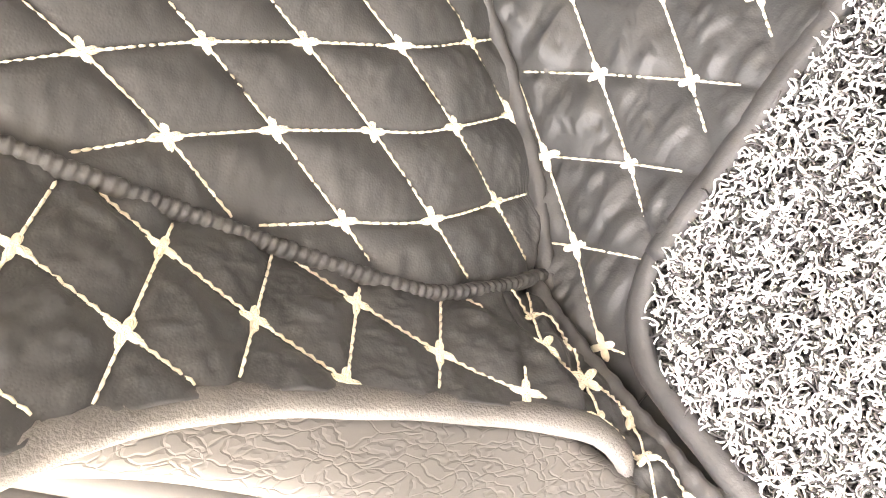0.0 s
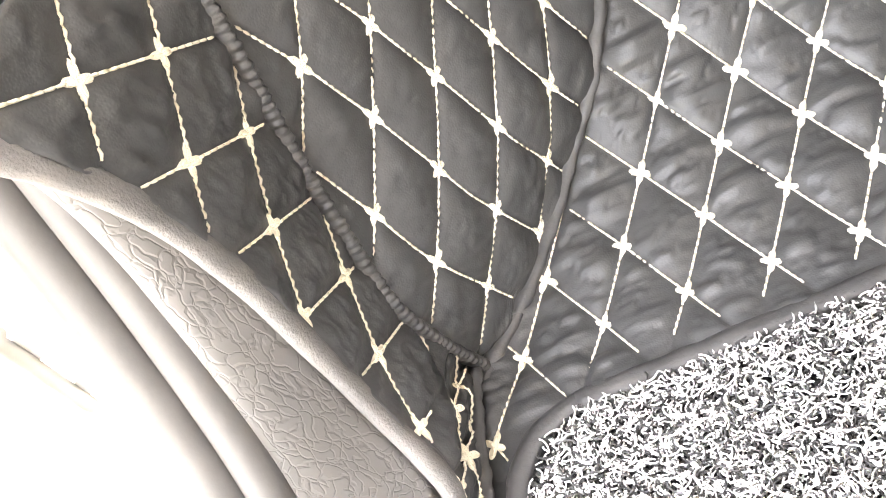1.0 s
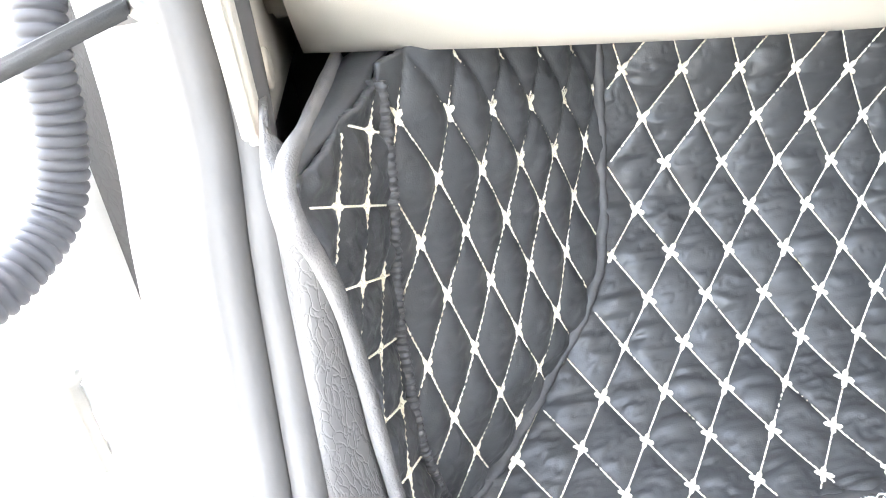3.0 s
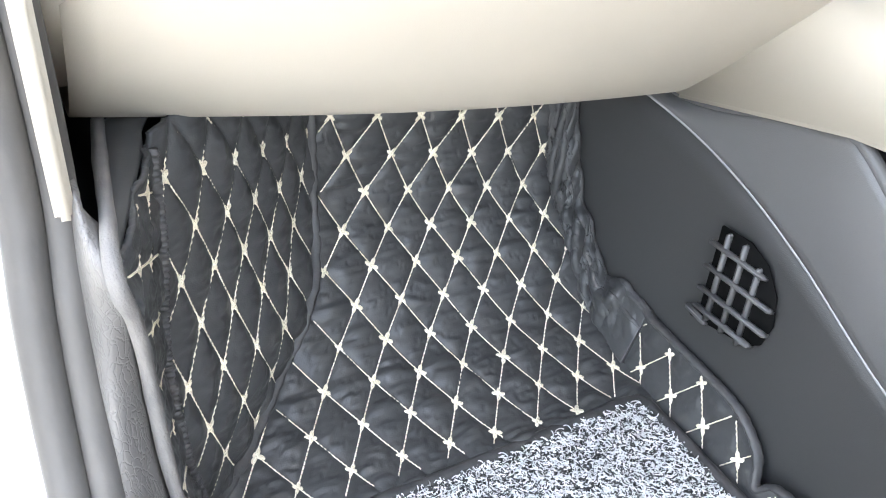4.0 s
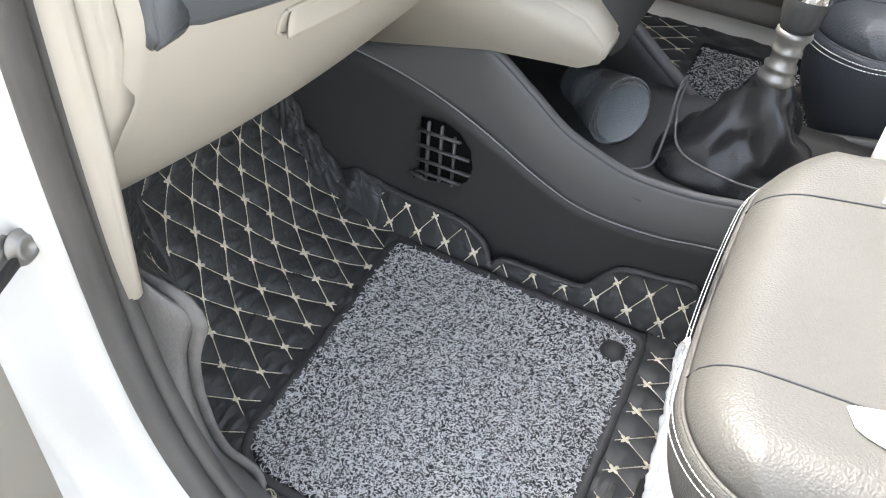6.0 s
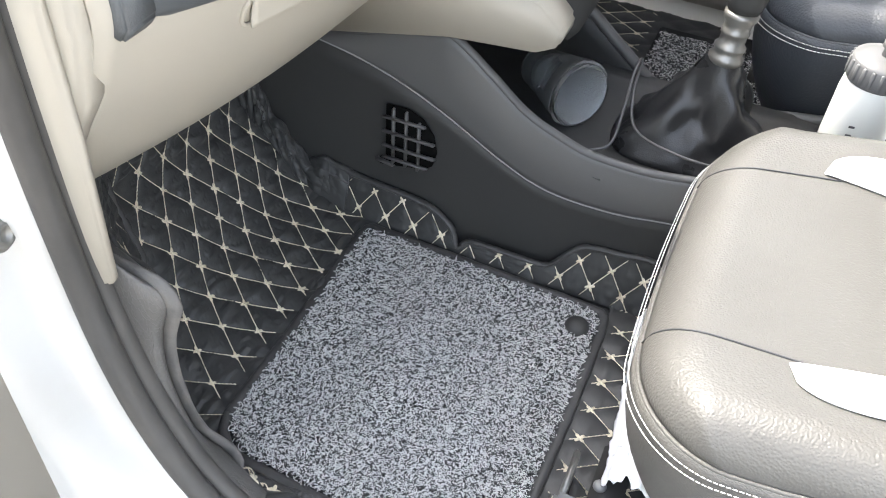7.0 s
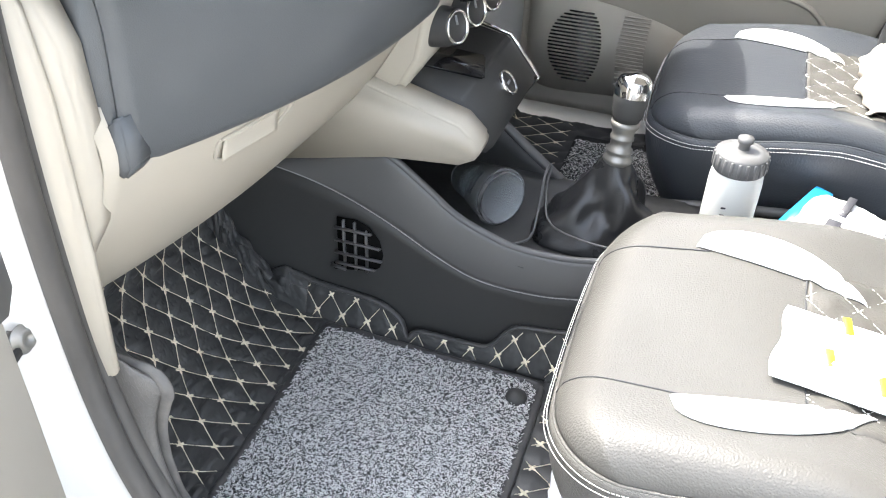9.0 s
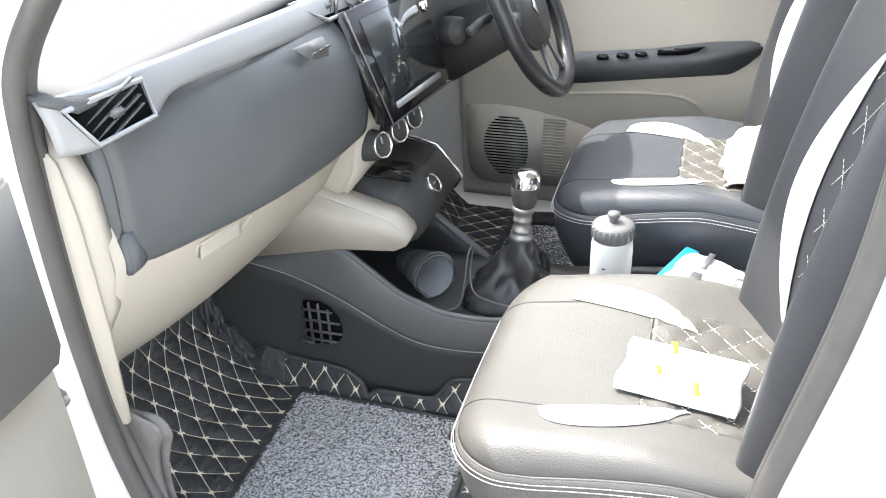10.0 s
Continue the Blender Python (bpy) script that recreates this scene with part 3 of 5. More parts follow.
def loop_pile(name, spots, low, high, r, rnd, mat_, owner, label):
    """Springy loops of vinyl spaghetti, one for each spot, as one mesh."""
    n, rings, sides = len(spots), 6, 3
    a, rad, turn = rnd.uniform(0, 6.28, (n, 1)), rnd.uniform(0.0014, 0.0031, (n, 1)), rnd.uniform(2.2, 5.0, (n, 1))
    tilt, lean, z0 = rnd.uniform(-0.7, 0.7, (n, 1)), rnd.uniform(-0.7, 0.7, (n, 1)), rnd.uniform(low, high, (n, 1))
    k = np.arange(rings)[None, :]
    ang = a + turn * k / (rings - 1)
    px, py = rad * np.cos(ang), rad * np.sin(ang)
    drift = rnd.uniform(0.0006, 0.0014, (n, 1))
    line = np.stack([spots[:, :1] + px + drift * k * np.cos(a * 3), spots[:, 1:2] + py + drift * k * np.sin(a * 3), np.maximum(0.0012, z0 + px * tilt + py * lean)], -1)
    tan = np.gradient(line, axis=1)
    tan /= np.linalg.norm(tan, axis=-1, keepdims=True)
    side = np.cross(tan, np.array([0.05, 0.02, 1.0]))
    side /= np.linalg.norm(side, axis=-1, keepdims=True)
    rise = np.cross(side, tan)
    rr = rnd.uniform(r * 0.85, r * 1.15, (n, 1, 1))
    verts = np.stack([line + rr * (math.cos(w) * side + math.sin(w) * rise) for w in (math.pi / 2 + np.arange(sides) * 2 * math.pi / sides)], 2).reshape(-1, 3)
    one = np.array([(i * sides + q, i * sides + (q + 1) % sides, (i + 1) * sides + (q + 1) % sides, (i + 1) * sides + q) for i in range(rings - 1) for q in range(sides)])
    faces = (one[None] + (np.arange(n) * rings * sides)[:, None, None]).reshape(-1, 4)
    me = bpy.data.meshes.new(name)
    me.vertices.add(len(verts))
    me.vertices.foreach_set("co", verts.astype(np.float32).ravel())
    me.loops.add(faces.size)
    me.loops.foreach_set("vertex_index", faces.astype(np.int32).ravel())
    me.polygons.add(len(faces))
    me.polygons.foreach_set("loop_start", np.arange(0, faces.size, 4, dtype=np.int32))
    me.polygons.foreach_set("use_smooth", np.ones(len(faces), bool))
    me.materials.append(mat_)
    me.update(calc_edges=True)
    ob = new(name, me)
    ob.parent = owner
    ob.matrix_parent_inverse = Matrix.Translation(-Vector(owner.location))
    return tagged(ob, label, kind="stuff")


def scattered(x0, x1, y0, y1, step, rnd):
    """Spots spread evenly but without order."""
    gx, gy = np.meshgrid(np.arange(x0, x1, step), np.arange(y0, y1, step))
    spots = np.stack([gx.ravel(), gy.ravel()], 1)
    return spots + rnd.uniform(-0.75, 0.75, spots.shape) * step


loose = np.random.RandomState(11)
inner_ring = CARPET.mean(0) + (CARPET - CARPET.mean(0)) * np.array([0.963, 0.965])
for pile_name, step, low, high, r, mat_, words in (("dark_pile", 0.0031, 0.003, 0.0064, 0.00066, M_LOOPD, "curly black vinyl loops"), ("pale_pile", 0.00275, 0.0032, 0.007, 0.00062, M_LOOP, "curly pale grey vinyl loops")):
    spots = scattered(-0.045, 0.4, -0.388, 0.006, step, loose)
    loop_pile(pile_name, spots[in_outline(spots[:, 0], spots[:, 1], inner_ring)], low, high, r, loose, mat_, carpet, words)


def button(x, y):
    b = thing("mat_fastener", (x, y, 0.0), "round domed black plastic mat fastener", "fastener", "mat fasteners")
    part("cap", lathe_bm([(0.0175, -0.002), (0.0178, 0.004), (0.0165, 0.008), (0.0135, 0.0115), (0.009, 0.0135), (0.004, 0.0145), (0.0, 0.0147)], pose(x, y, 0.002)), M_BLACKPL, b)
    return b


button(0.342, -0.352)
button(0.012, -0.336)

# ---- car shell ----
ground = tagged(obj("ground", [(-60, -60, -0.42), (60, -60, -0.42), (60, 60, -0.42), (-60, 60, -0.42)], [(0, 1, 2, 3)], M_GROUND), "pale dusty ground outside the car", "ground", kind="structure")
tagged(part("floor", box_bm((1.44, 2.4, 0.03), pose(0.61, -0.75, -0.032), 0.004), M_FLOOR, None), "dark carpeted car floor", "floor", kind="structure")
firewall = np.array([[(x, 0.262 + 0.02 * v, -0.02 + 0.9 * v) for v in np.linspace(0, 1, 8)] for x in np.linspace(-0.12, 1.34, 8)])
tagged(sheet("wall_front", firewall, 0.02, M_FLOOR, None), "dark bulkhead behind the dashboard", "bulkhead", kind="structure")
roof_rows = np.array([[(x, y, 1.2 + 0.04 * math.sin(math.pi * (x + 0.02) / 1.3)) for y in np.linspace(-2.0, -0.42, 12)] for x in np.linspace(-0.02, 1.27, 14)])
tagged(sheet("ceiling", roof_rows, 0.03, M_HEAD, None), "pale cloth headlining of the car", "ceiling", kind="structure")
tagged(sheet("roof", roof_rows[::-1] + np.array([0, 0, 0.036]), 0.004, M_PAINT, None), "white painted car roof", "roof", kind="structure")
rear = np.array([[(x, -2.0, z) for z in np.linspace(-0.03, 1.2, 6)] for x in np.linspace(-0.1, 1.33, 6)])
tagged(sheet("wall_rear", rear, 0.02, M_SEATD, None), "dark rear of the cabin", "wall", kind="structure")

# door opening: rubber weatherstrip all round
OPENING = [(-0.115, -0.30, 1.17), (-0.115, -0.2, 1.08), (-0.115, -0.075, 0.945), (-0.115, -0.012, 0.86), (-0.115, 0.006, 0.78), (-0.115, 0.014, 0.65), (-0.115, 0.016, 0.5), (-0.115, 0.01, 0.36),
           (-0.122, -0.008, 0.28), (-0.126, -0.03, 0.205), (-0.128, -0.062, 0.13), (-0.128, -0.105, 0.07), (-0.126, -0.17, 0.025), (-0.12, -0.32, 0.008), (-0.115, -0.6, 0.005), (-0.115, -0.74, 0.02), (-0.115, -0.81, 0.1),
           (-0.115, -0.825, 0.25), (-0.115, -0.84, 0.42), (-0.115, -0.885, 0.67), (-0.115, -0.9, 0.85), (-0.115, -0.9, 1.1)]
open_line = spline(OPENING, 8)
seal = thing("weatherstrip", (-0.115, 0.015, 0.0), "black ribbed rubber weatherstrip round the door opening", "door seal")
tube("seal_bulb", open_line + np.array([-0.004, 0, 0]), 0.0125, M_RUBBER, seal, sides=12)
tube("seal_lip", open_line + np.array([0.017, 0, 0]), 0.0105, M_RUBBER, seal, "dark rubber lip", sides=12)

# white door jamb outside the seal
def outward(line, d):
    c = np.array([-0.115, -0.45, 0.5])
    t = np.gradient(line, axis=0)
    n = np.stack([0 * t[:, 0], t[:, 2], -t[:, 1]], 1)
    n /= np.linalg.norm(n, axis=1, keepdims=True)
    flip = np.sign(((line - c) * n).sum(1))[:, None]
    return line + n * flip * d


steps = [(0.004, 0.0), (-0.012, 0.014), (-0.018, 0.03), (-0.022, 0.055), (-0.066, 0.066), (-0.078, 0.074), (-0.083, 0.09), (-0.08, 0.16), (-0.06, 0.22)]
jamb = np.array([outward(open_line, d) + np.array([dx, 0, 0]) for dx, d in steps])
tagged(sheet("door_jamb", jamb, 0.003, M_PAINT, None), "white painted car door jamb", "door jamb", kind="structure")
tagged(part("fender", slab_bm([(-0.285, 0.15, -0.2), (-0.285, 0.15, 0.74), (-0.28, 0.5, 0.76), (-0.27, 1.1, 0.72), (-0.27, 1.1, -0.2)], (0.012, 0, 0), 0.005), M_PAINT, None), "white painted front wing behind the open door", "car wing", kind="structure")
# added plate whose dull grey stands for the shaded gap beside the jamb
tagged(part("wing_liner", box_bm((0.13, 0.01, 0.95), pose(-0.235, 0.235, 0.26, 0, 0, -6), 0.003), M_SILL, None), "grey inner wing plate, coloured for the shade behind the hinge", "inner wing", kind="structure")

# inner trims along the opening
trim = thing("a_pillar_trim", (-0.09, 0.02, 0.33), "beige plastic trim at the end of the dashboard", "pillar trim")
part("cover", slab_bm([(-0.1035, -0.012, 0.343), (-0.1035, 0.004, 0.332), (-0.1035, 0.238, 0.318), (-0.1035, 0.235, 0.7), (-0.1035, 0.02, 0.78), (-0.1035, -0.012, 0.74), (-0.1035, -0.02, 0.66), (-0.1035, -0.02, 0.5)][::-1], (0.011, 0, 0), 0.003), M_BEIGE, trim)
part("clip_plug", lathe_bm([(0.012, 0), (0.0115, 0.0018), (0.008, 0.0026), (0, 0.0028)], frame_m((-0.0925, 0.052, 0.358), (0, 1, 0), (1, 0, 0)), 24), M_BEIGE, trim, "round beige clip plug")

groove = at_length(np.array([(o[0] + 0.022, o[1] - 0.002, o[2]) for o in spline(OPENING[7:12], 8)]), 60)
inner = at_length(EDGE[38:118][::-1] + np.array([-0.004, 0.004, 0.0]), 60)
sill_pts = []
for g, e in zip(groove, inner):
    sill_pts.append([g + (e - g) * v + np.array([-0.003, -0.011, 0.005]) * math.sin(math.pi * v) for v in np.linspace(0, 1, 14)])
low_end = np.array([[np.array([-0.104, -0.17, 0.03]) * (1 - v) + np.array([-0.064, -0.1, 0.02]) * v + np.array([0, -0.004, 0.006]) * math.sin(math.pi * v) for v in np.linspace(0, 1, 14)]])[0]
last = np.array(sill_pts[-1])
sill_pts += [list(last + (low_end - last) * t) for t in np.linspace(0.1, 1, 10)]
tagged(sheet("sill_trim", np.array(sill_pts), 0.004, M_SILL, None), "worn grey leather-grained sill trim", "sill trim", kind="structure")
SIDE = [(z, y) for x, y, z in OPENING[4:13]][::-1]
SIDE_Z, SIDE_Y = [s[0] for s in SIDE], [s[1] for s in SIDE]
side = np.array([[(-0.105, y0 + (0.28 - y0) * w, z) for z in np.linspace(-0.01, 0.7, 24) for y0 in [0.012 + float(np.interp(z, SIDE_Z, SIDE_Y))]] for w in np.linspace(0, 1, 6)])
tagged(sheet("wall_left", side, 0.008, M_FLOOR, None), "dark carpeted footwell side", "side panel", kind="structure")

# ---- dashboard ----
dash = thing("dashboard", (0.6, 0.1, 0.3), "two-tone beige and charcoal car dashboard with silver band", "dashboard")


def dash_loft(name, prof_a, prof_b, x0, x1, mat_, label="", nx=30, thick=0.004, bow=0.0, parent=None):
    """A panel between two cross-sections (y, z), at x0 and x1."""
    a, b = at_length(spline(prof_a, 8), 40), at_length(spline(prof_b, 8), 40)
    rows = []
    for k in range(nx):
        t = k / (nx - 1)
        p = a * (1 - t) + b * t
        rows.append([(x0 + (x1 - x0) * t, q[0] - bow * math.sin(math.pi * t), q[1]) for q in p])
    return sheet(name, np.array(rows)[::-1], thick, mat_, parent or dash, label)


LOW_A = [(-0.03, 0.64), (-0.038, 0.585), (-0.015, 0.52), (0.02, 0.46), (0.07, 0.39), (0.108, 0.353), (0.122, 0.343), (0.15, 0.34), (0.24, 0.35)]
LOW_B = [(-0.13, 0.61), (-0.135, 0.57), (-0.1, 0.505), (-0.05, 0.43), (0.02, 0.357), (0.07, 0.31), (0.09, 0.295), (0.11, 0.292), (0.22, 0.32)]
low = dash_loft("glovebox_panel", LOW_A, LOW_B, -0.078, 0.468, M_BEIGE, "beige lower dash panel with glovebox", bow=0.02)
# glovebox handle recess
low_a, low_b = at_length(spline(LOW_A, 8), 40), at_length(spline(LOW_B, 8), 40)


def low_front(x, z, out=0.0):
    """A place on the lower dash panel's face."""
    t = (x + 0.078) / 0.546
    p = (low_a * (1 - t) + low_b * t)[:32]
    return np.array([x, float(np.interp(-z, -p[3:, 1], p[3:, 0])) - 0.02 * math.sin(math.pi * t) - out, z])


rim_corners = [(0.062, 0.55), (0.168, 0.553), (0.176, 0.546), (0.156, 0.52), (0.148, 0.515), (0.066, 0.522), (0.06, 0.53), (0.058, 0.545), (0.062, 0.55)]
hl = at_length(np.array([low_front(x, z, 0.001) for x, z in at_length(np.array(rim_corners), 50)]), 70)
tube("handle_rim", hl, 0.0022, M_BEIGE, low, "beige handle recess edge", sides=6)
lip = np.array([[low_front(x, 0.55 - 0.028 * v, 0.001 + 0.007 * v * v) for v in np.linspace(0, 1, 8)] for x in np.linspace(0.066, 0.15, 12)])
sheet("handle_lip", lip, 0.002, M_BEIGE, low, "beige sloping finger lip")
PAD_A = [(0.02, 0.79), (-0.015, 0.784), (-0.042, 0.762), (-0.052, 0.72), (-0.05, 0.65), (-0.046, 0.605), (-0.038, 0.574), (-0.018, 0.566), (0.02, 0.578)]
PAD_B = [(-0.04, 0.79), (-0.1, 0.782), (-0.135, 0.756), (-0.158, 0.7), (-0.165, 0.63), (-0.158, 0.575), (-0.148, 0.553), (-0.13, 0.545), (-0.09, 0.55)]
pad = dash_loft("glovebox_lid", PAD_A, PAD_B, -0.058, 0.49, M_PAD, "charcoal soft-grained upper glovebox lid", bow=0.035)
part("lid_end", slab_bm([(-0.062, y, z) for y, z in PAD_A[1:-1] + [(0.0, 0.6), (-0.012, 0.625), (-0.014, 0.68), (0.0, 0.74)]], (0.02, 0, 0), 0.006), M_PAD, pad)
part("lid_hook", slab_bm([(-0.063, y, z) for y, z in ((-0.053, 0.632), (-0.034, 0.622), (-0.026, 0.606), (-0.026, 0.574), (-0.044, 0.565), (-0.054, 0.578))], (0.034, 0, 0), 0.003, 3), M_PAD, pad, "rounded hook at the lid's lower corner")
topz = lambda x, y: 0.822 + 0.022 * math.sin(min(1.57, (y + 0.06) * 4)) - 0.015 * x
top = np.array([[(x, y, topz(x, y)) for y in np.linspace(-0.075, 0.75, 24)] for x in np.linspace(-0.11, 1.33, 24)])
sheet("dash_top", top, 0.01, M_DASHTOP, dash, "grey grained dash top in full sun")
# silver band that widens round the end vent
SB = [(-0.112, -0.03, 0.822, 0.756), (-0.09, -0.062, 0.828, 0.758), (-0.05, -0.085, 0.832, 0.768), (0.0, -0.092, 0.834, 0.772), (0.03, -0.095, 0.832, 0.788), (0.08, -0.1, 0.83, 0.79), (0.2, -0.112, 0.826, 0.782), (0.36, -0.122, 0.818, 0.772), (0.5, -0.122, 0.81, 0.765), (0.62, -0.12, 0.8, 0.765), (0.75, -0.11, 0.79, 0.76)]
sb = at_length(spline(SB, 8), 70)
band = np.array([[(x, y - 0.004 * math.sin(math.pi * v) + 0.014 * v, zb + (zt - zb) * v) for v in np.linspace(0, 1, 8)] for x, y, zt, zb in sb])
sheet("silver_band", band, 0.012, M_SILVER, dash, "satin silver trim band")


def vent(corners, slats, push, label):
    """An air vent: near-black plate for the shade inside, rim, slats and a thumb tab."""
    c = [Vector(p) for p in corners]
    out = Vector(push)
    v = part("air_vent", slab_bm([p + out * 0.001 for p in c], out * 0.004, 0.001), M_HOLESHADE, dash, label)
    rim_line = [*(p + out * 0.009 for p in c), c[0] + out * 0.009, c[1] + out * 0.009]
    tube("rim", np.array([p[:] for p in rim_line]), 0.0035, M_SILVER, v, "silver rim", sides=8)
    for k in range(slats):
        t = (k + 0.8) / (slats + 0.6)
        a, b = c[0].lerp(c[3], t) + out * 0.0065, c[1].lerp(c[2], t) + out * 0.0065
        m = frame_m((a + b) / 2, b - a, (c[0] - c[3]).normalized() + out.normalized() * 0.35)
        part("slat", box_bm(((b - a).length * 0.84, 0.008, 0.0018), m, 0.0006), M_SEATD, v)
    mid = (c[0] + c[1] + c[2] + c[3]) / 4
    part("tab", box_bm((0.022, 0.01, 0.008), frame_m(mid + out * 0.011, c[1] - c[0], out), 0.003), M_GREYPL, v, "dark grey thumb tab")
    return v


vent([(-0.118, -0.056, 0.815), (-0.012, -0.084, 0.819), (-0.02, -0.1, 0.778), (-0.103, -0.08, 0.772)], 4, (-0.25, -0.9, 0.3), "black air vent with silver rim")
vent([(0.36, -0.092, 0.813), (0.51, -0.094, 0.802), (0.545, -0.122, 0.764), (0.43, -0.124, 0.774)], 4, (-0.05, -0.93, 0.35), "black middle air vent")
vent([(0.55, -0.092, 0.8), (0.7, -0.09, 0.792), (0.71, -0.115, 0.758), (0.585, -0.12, 0.762)], 4, (-0.05, -0.93, 0.35), "black middle air vent")
badge = part("badge_plate", slab_bm([(0.285, -0.135, 0.772), (0.37, -0.145, 0.768), (0.362, -0.158, 0.752), (0.345, -0.165, 0.745), (0.31, -0.16, 0.749), (0.295, -0.152, 0.757)], (0, -0.003, 0.001), 0.001), M_GREYPL, pad, "small raised plate on the lid")
for k in range(3):
    part("mark", box_bm((0.012, 0.003, 0.003), pose(0.312 + 0.02 * k, -0.16 - 0.002 * k, 0.7585, 40, 0, -8), 0.001), M_BLACKPL, badge, "raised embossed mark")
# end cap with its small cover
cap = part("end_cap", slab_bm([(-0.092, 0.004, 0.76), (-0.092, 0.01, 0.83), (-0.092, 0.2, 0.83), (-0.092, 0.2, 0.37), (-0.092, 0.105, 0.37), (-0.092, 0.016, 0.46), (-0.092, -0.02, 0.52), (-0.092, -0.034, 0.575), (-0.092, -0.034, 0.61), (-0.092, -0.036, 0.63), (-0.092, -0.034, 0.7), (-0.092, -0.018, 0.745)], (0.03, 0, 0), 0.004), M_BEIGE, dash, "beige dash end cap")
tube("cover_gap", np.array([(-0.0935, y, z) for y, z in spline([(0.02, 0.62), (0.012, 0.6), (0.012, 0.54), (0.02, 0.52), (0.05, 0.52)], 6)]), 0.0016, M_BEIGE, cap, sides=6)

# centre stack: surround, screen, knobs
part("stack_body", slab_bm([(0.47, -0.118, 0.765), (0.47, 0.2, 0.79), (0.47, 0.2, 0.32), (0.47, -0.06, 0.35), (0.47, -0.135, 0.48), (0.47, -0.15, 0.56)], (0.3, 0, 0), 0.012, 3), M_BEIGE, dash, "beige centre stack")
sm = frame_m((0.612, -0.186, 0.674), (1, -0.02, -0.06), (-0.05, -0.93, 0.3))
surround = part("screen_surround", slab_bm([sm @ Vector(p) for p in ((-0.165, 0.105, -0.03), (0.165, 0.105, -0.03), (0.16, -0.105, -0.03), (-0.13, -0.105, -0.03))], sm.to_3x3() @ Vector((0, 0, 0.035)), 0.008, 3), M_GLOSS, dash, "gloss black screen surround")
tube("silver_edge", np.array([(sm @ Vector(p))[:] for p in ((-0.158, 0.105, 0.004), (-0.125, -0.104, 0.004), (0.155, -0.104, 0.004))]), 0.002, M_GREYPL, surround, sides=6)
part("screen", slab_bm([sm @ Vector(p) for p in ((-0.125, 0.085, 0.0065), (0.105, 0.085, 0.0065), (0.105, -0.062, 0.0065), (-0.108, -0.062, 0.0065))], sm.to_3x3() @ Vector((0, 0, 0.002)), 0.001), M_SCREEN, surround, "dark switched-off touch screen")
part("volume_knob", lathe_bm([(0.011, 0), (0.011, 0.01), (0.009, 0.012), (0.0, 0.012)], sm @ pose(0.13, 0.055, 0.006), 20), M_CHROME, surround, "small chrome volume knob")
part("button_bar", box_bm((0.21, 0.012, 0.004), sm @ pose(0.01, -0.078, 0.007), 0.001), M_SILVER, surround)
for kx in (0.516, 0.605, 0.692):
    km = frame_m((kx, -0.148, 0.522 - 0.06 * (kx - 0.516)), (1, 0, 0), (-0.3, -0.93, 0.22))
    kn = part("climate_knob", lathe_bm([(0.03, -0.01), (0.029, 0.014), (0.026, 0.018), (0.0255, 0.03), (0.024, 0.032), (0.0, 0.032)], km), M_BLACKPL, dash, "round black knob with a chrome ring")
    part("ring", lathe_bm([(0.0235, 0.031), (0.0255, 0.034), (0.0235, 0.036), (0.0205, 0.035), (0.0205, 0.031)], km), M_CHROME, kn, "chrome ring")
    part("pointer", box_bm((0.003, 0.014, 0.003), km @ pose(0, 0.01, 0.0335), 0.0005), M_SILVER, kn, "pale pointer mark")
WING = [(0.094, 0.29), (-0.09, 0.33), (-0.205, 0.337), (-0.234, 0.352), (-0.236, 0.374), (-0.205, 0.405), (-0.06, 0.45), (0.08, 0.46)]
part("console_wing", slab_bm([(0.438 + 0.06 * max(0, -y - 0.02), y, z) for y, z in WING], (0.06, 0, 0), 0.005, 3), M_BEIGE, dash, "beige wing panel beside the console")
shelf = part("phone_shelf", slab_bm([(0.51, -0.03, 0.45), (0.51, -0.19, 0.418), (0.51, -0.245, 0.35), (0.51, -0.225, 0.325), (0.51, -0.03, 0.335)], (0.27, 0, 0), 0.006), M_BLACKPL, dash, "satin black shelf")
tube("chrome_edge", np.array([(0.775, -0.06, 0.452), (0.779, -0.19, 0.42), (0.779, -0.247, 0.35), (0.77, -0.228, 0.325)]), 0.004, M_CHROME, shelf, sides=8)
bm_ = frame_m((0.657, -0.218, 0.384), (1, 0, 0), (0, -0.78, 0.62))
sbt = part("start_button", lathe_bm([(0.019, 0), (0.019, 0.006), (0.0, 0.006)], bm_), M_BLACKPL, shelf, "round start button")
part("ring", lathe_bm([(0.017, 0.005), (0.0205, 0.009), (0.0225, 0.006), (0.0225, 0)], bm_), M_CHROME, sbt, "chrome ring")
part("mark", box_bm((0.014, 0.004, 0.002), bm_ @ pose(0, 0, 0.0065), 0.0005), M_SILVER, sbt)
part("phone", box_bm((0.075, 0.15, 0.008), frame_m((0.6, -0.12, 0.437), (1, 0.3, 0), (0, -0.2, 1)), 0.003), M_GLOSS, shelf, "flat black wireless charging pad")

# driver's side of the dash
DR_A = [(-0.02, 0.8), (-0.13, 0.8), (-0.17, 0.74), (-0.16, 0.6), (-0.11, 0.5), (-0.02, 0.4), (0.1, 0.36)]
dash_loft("driver_panel", DR_A, DR_A, 0.775, 1.325, M_PAD, "charcoal driver side dash panel")
cowl = np.array([[(0.97 + 0.19 * math.cos(a), y, 0.8 + (0.1 + 0.2 * (y + 0.2)) * math.sin(a)) for y in np.linspace(-0.22, 0.1, 8)] for a in np.linspace(0, math.pi, 20)])
sheet("instrument_cowl", cowl[::-1], 0.008, M_GLOSS, dash, "gloss black instrument cowl")
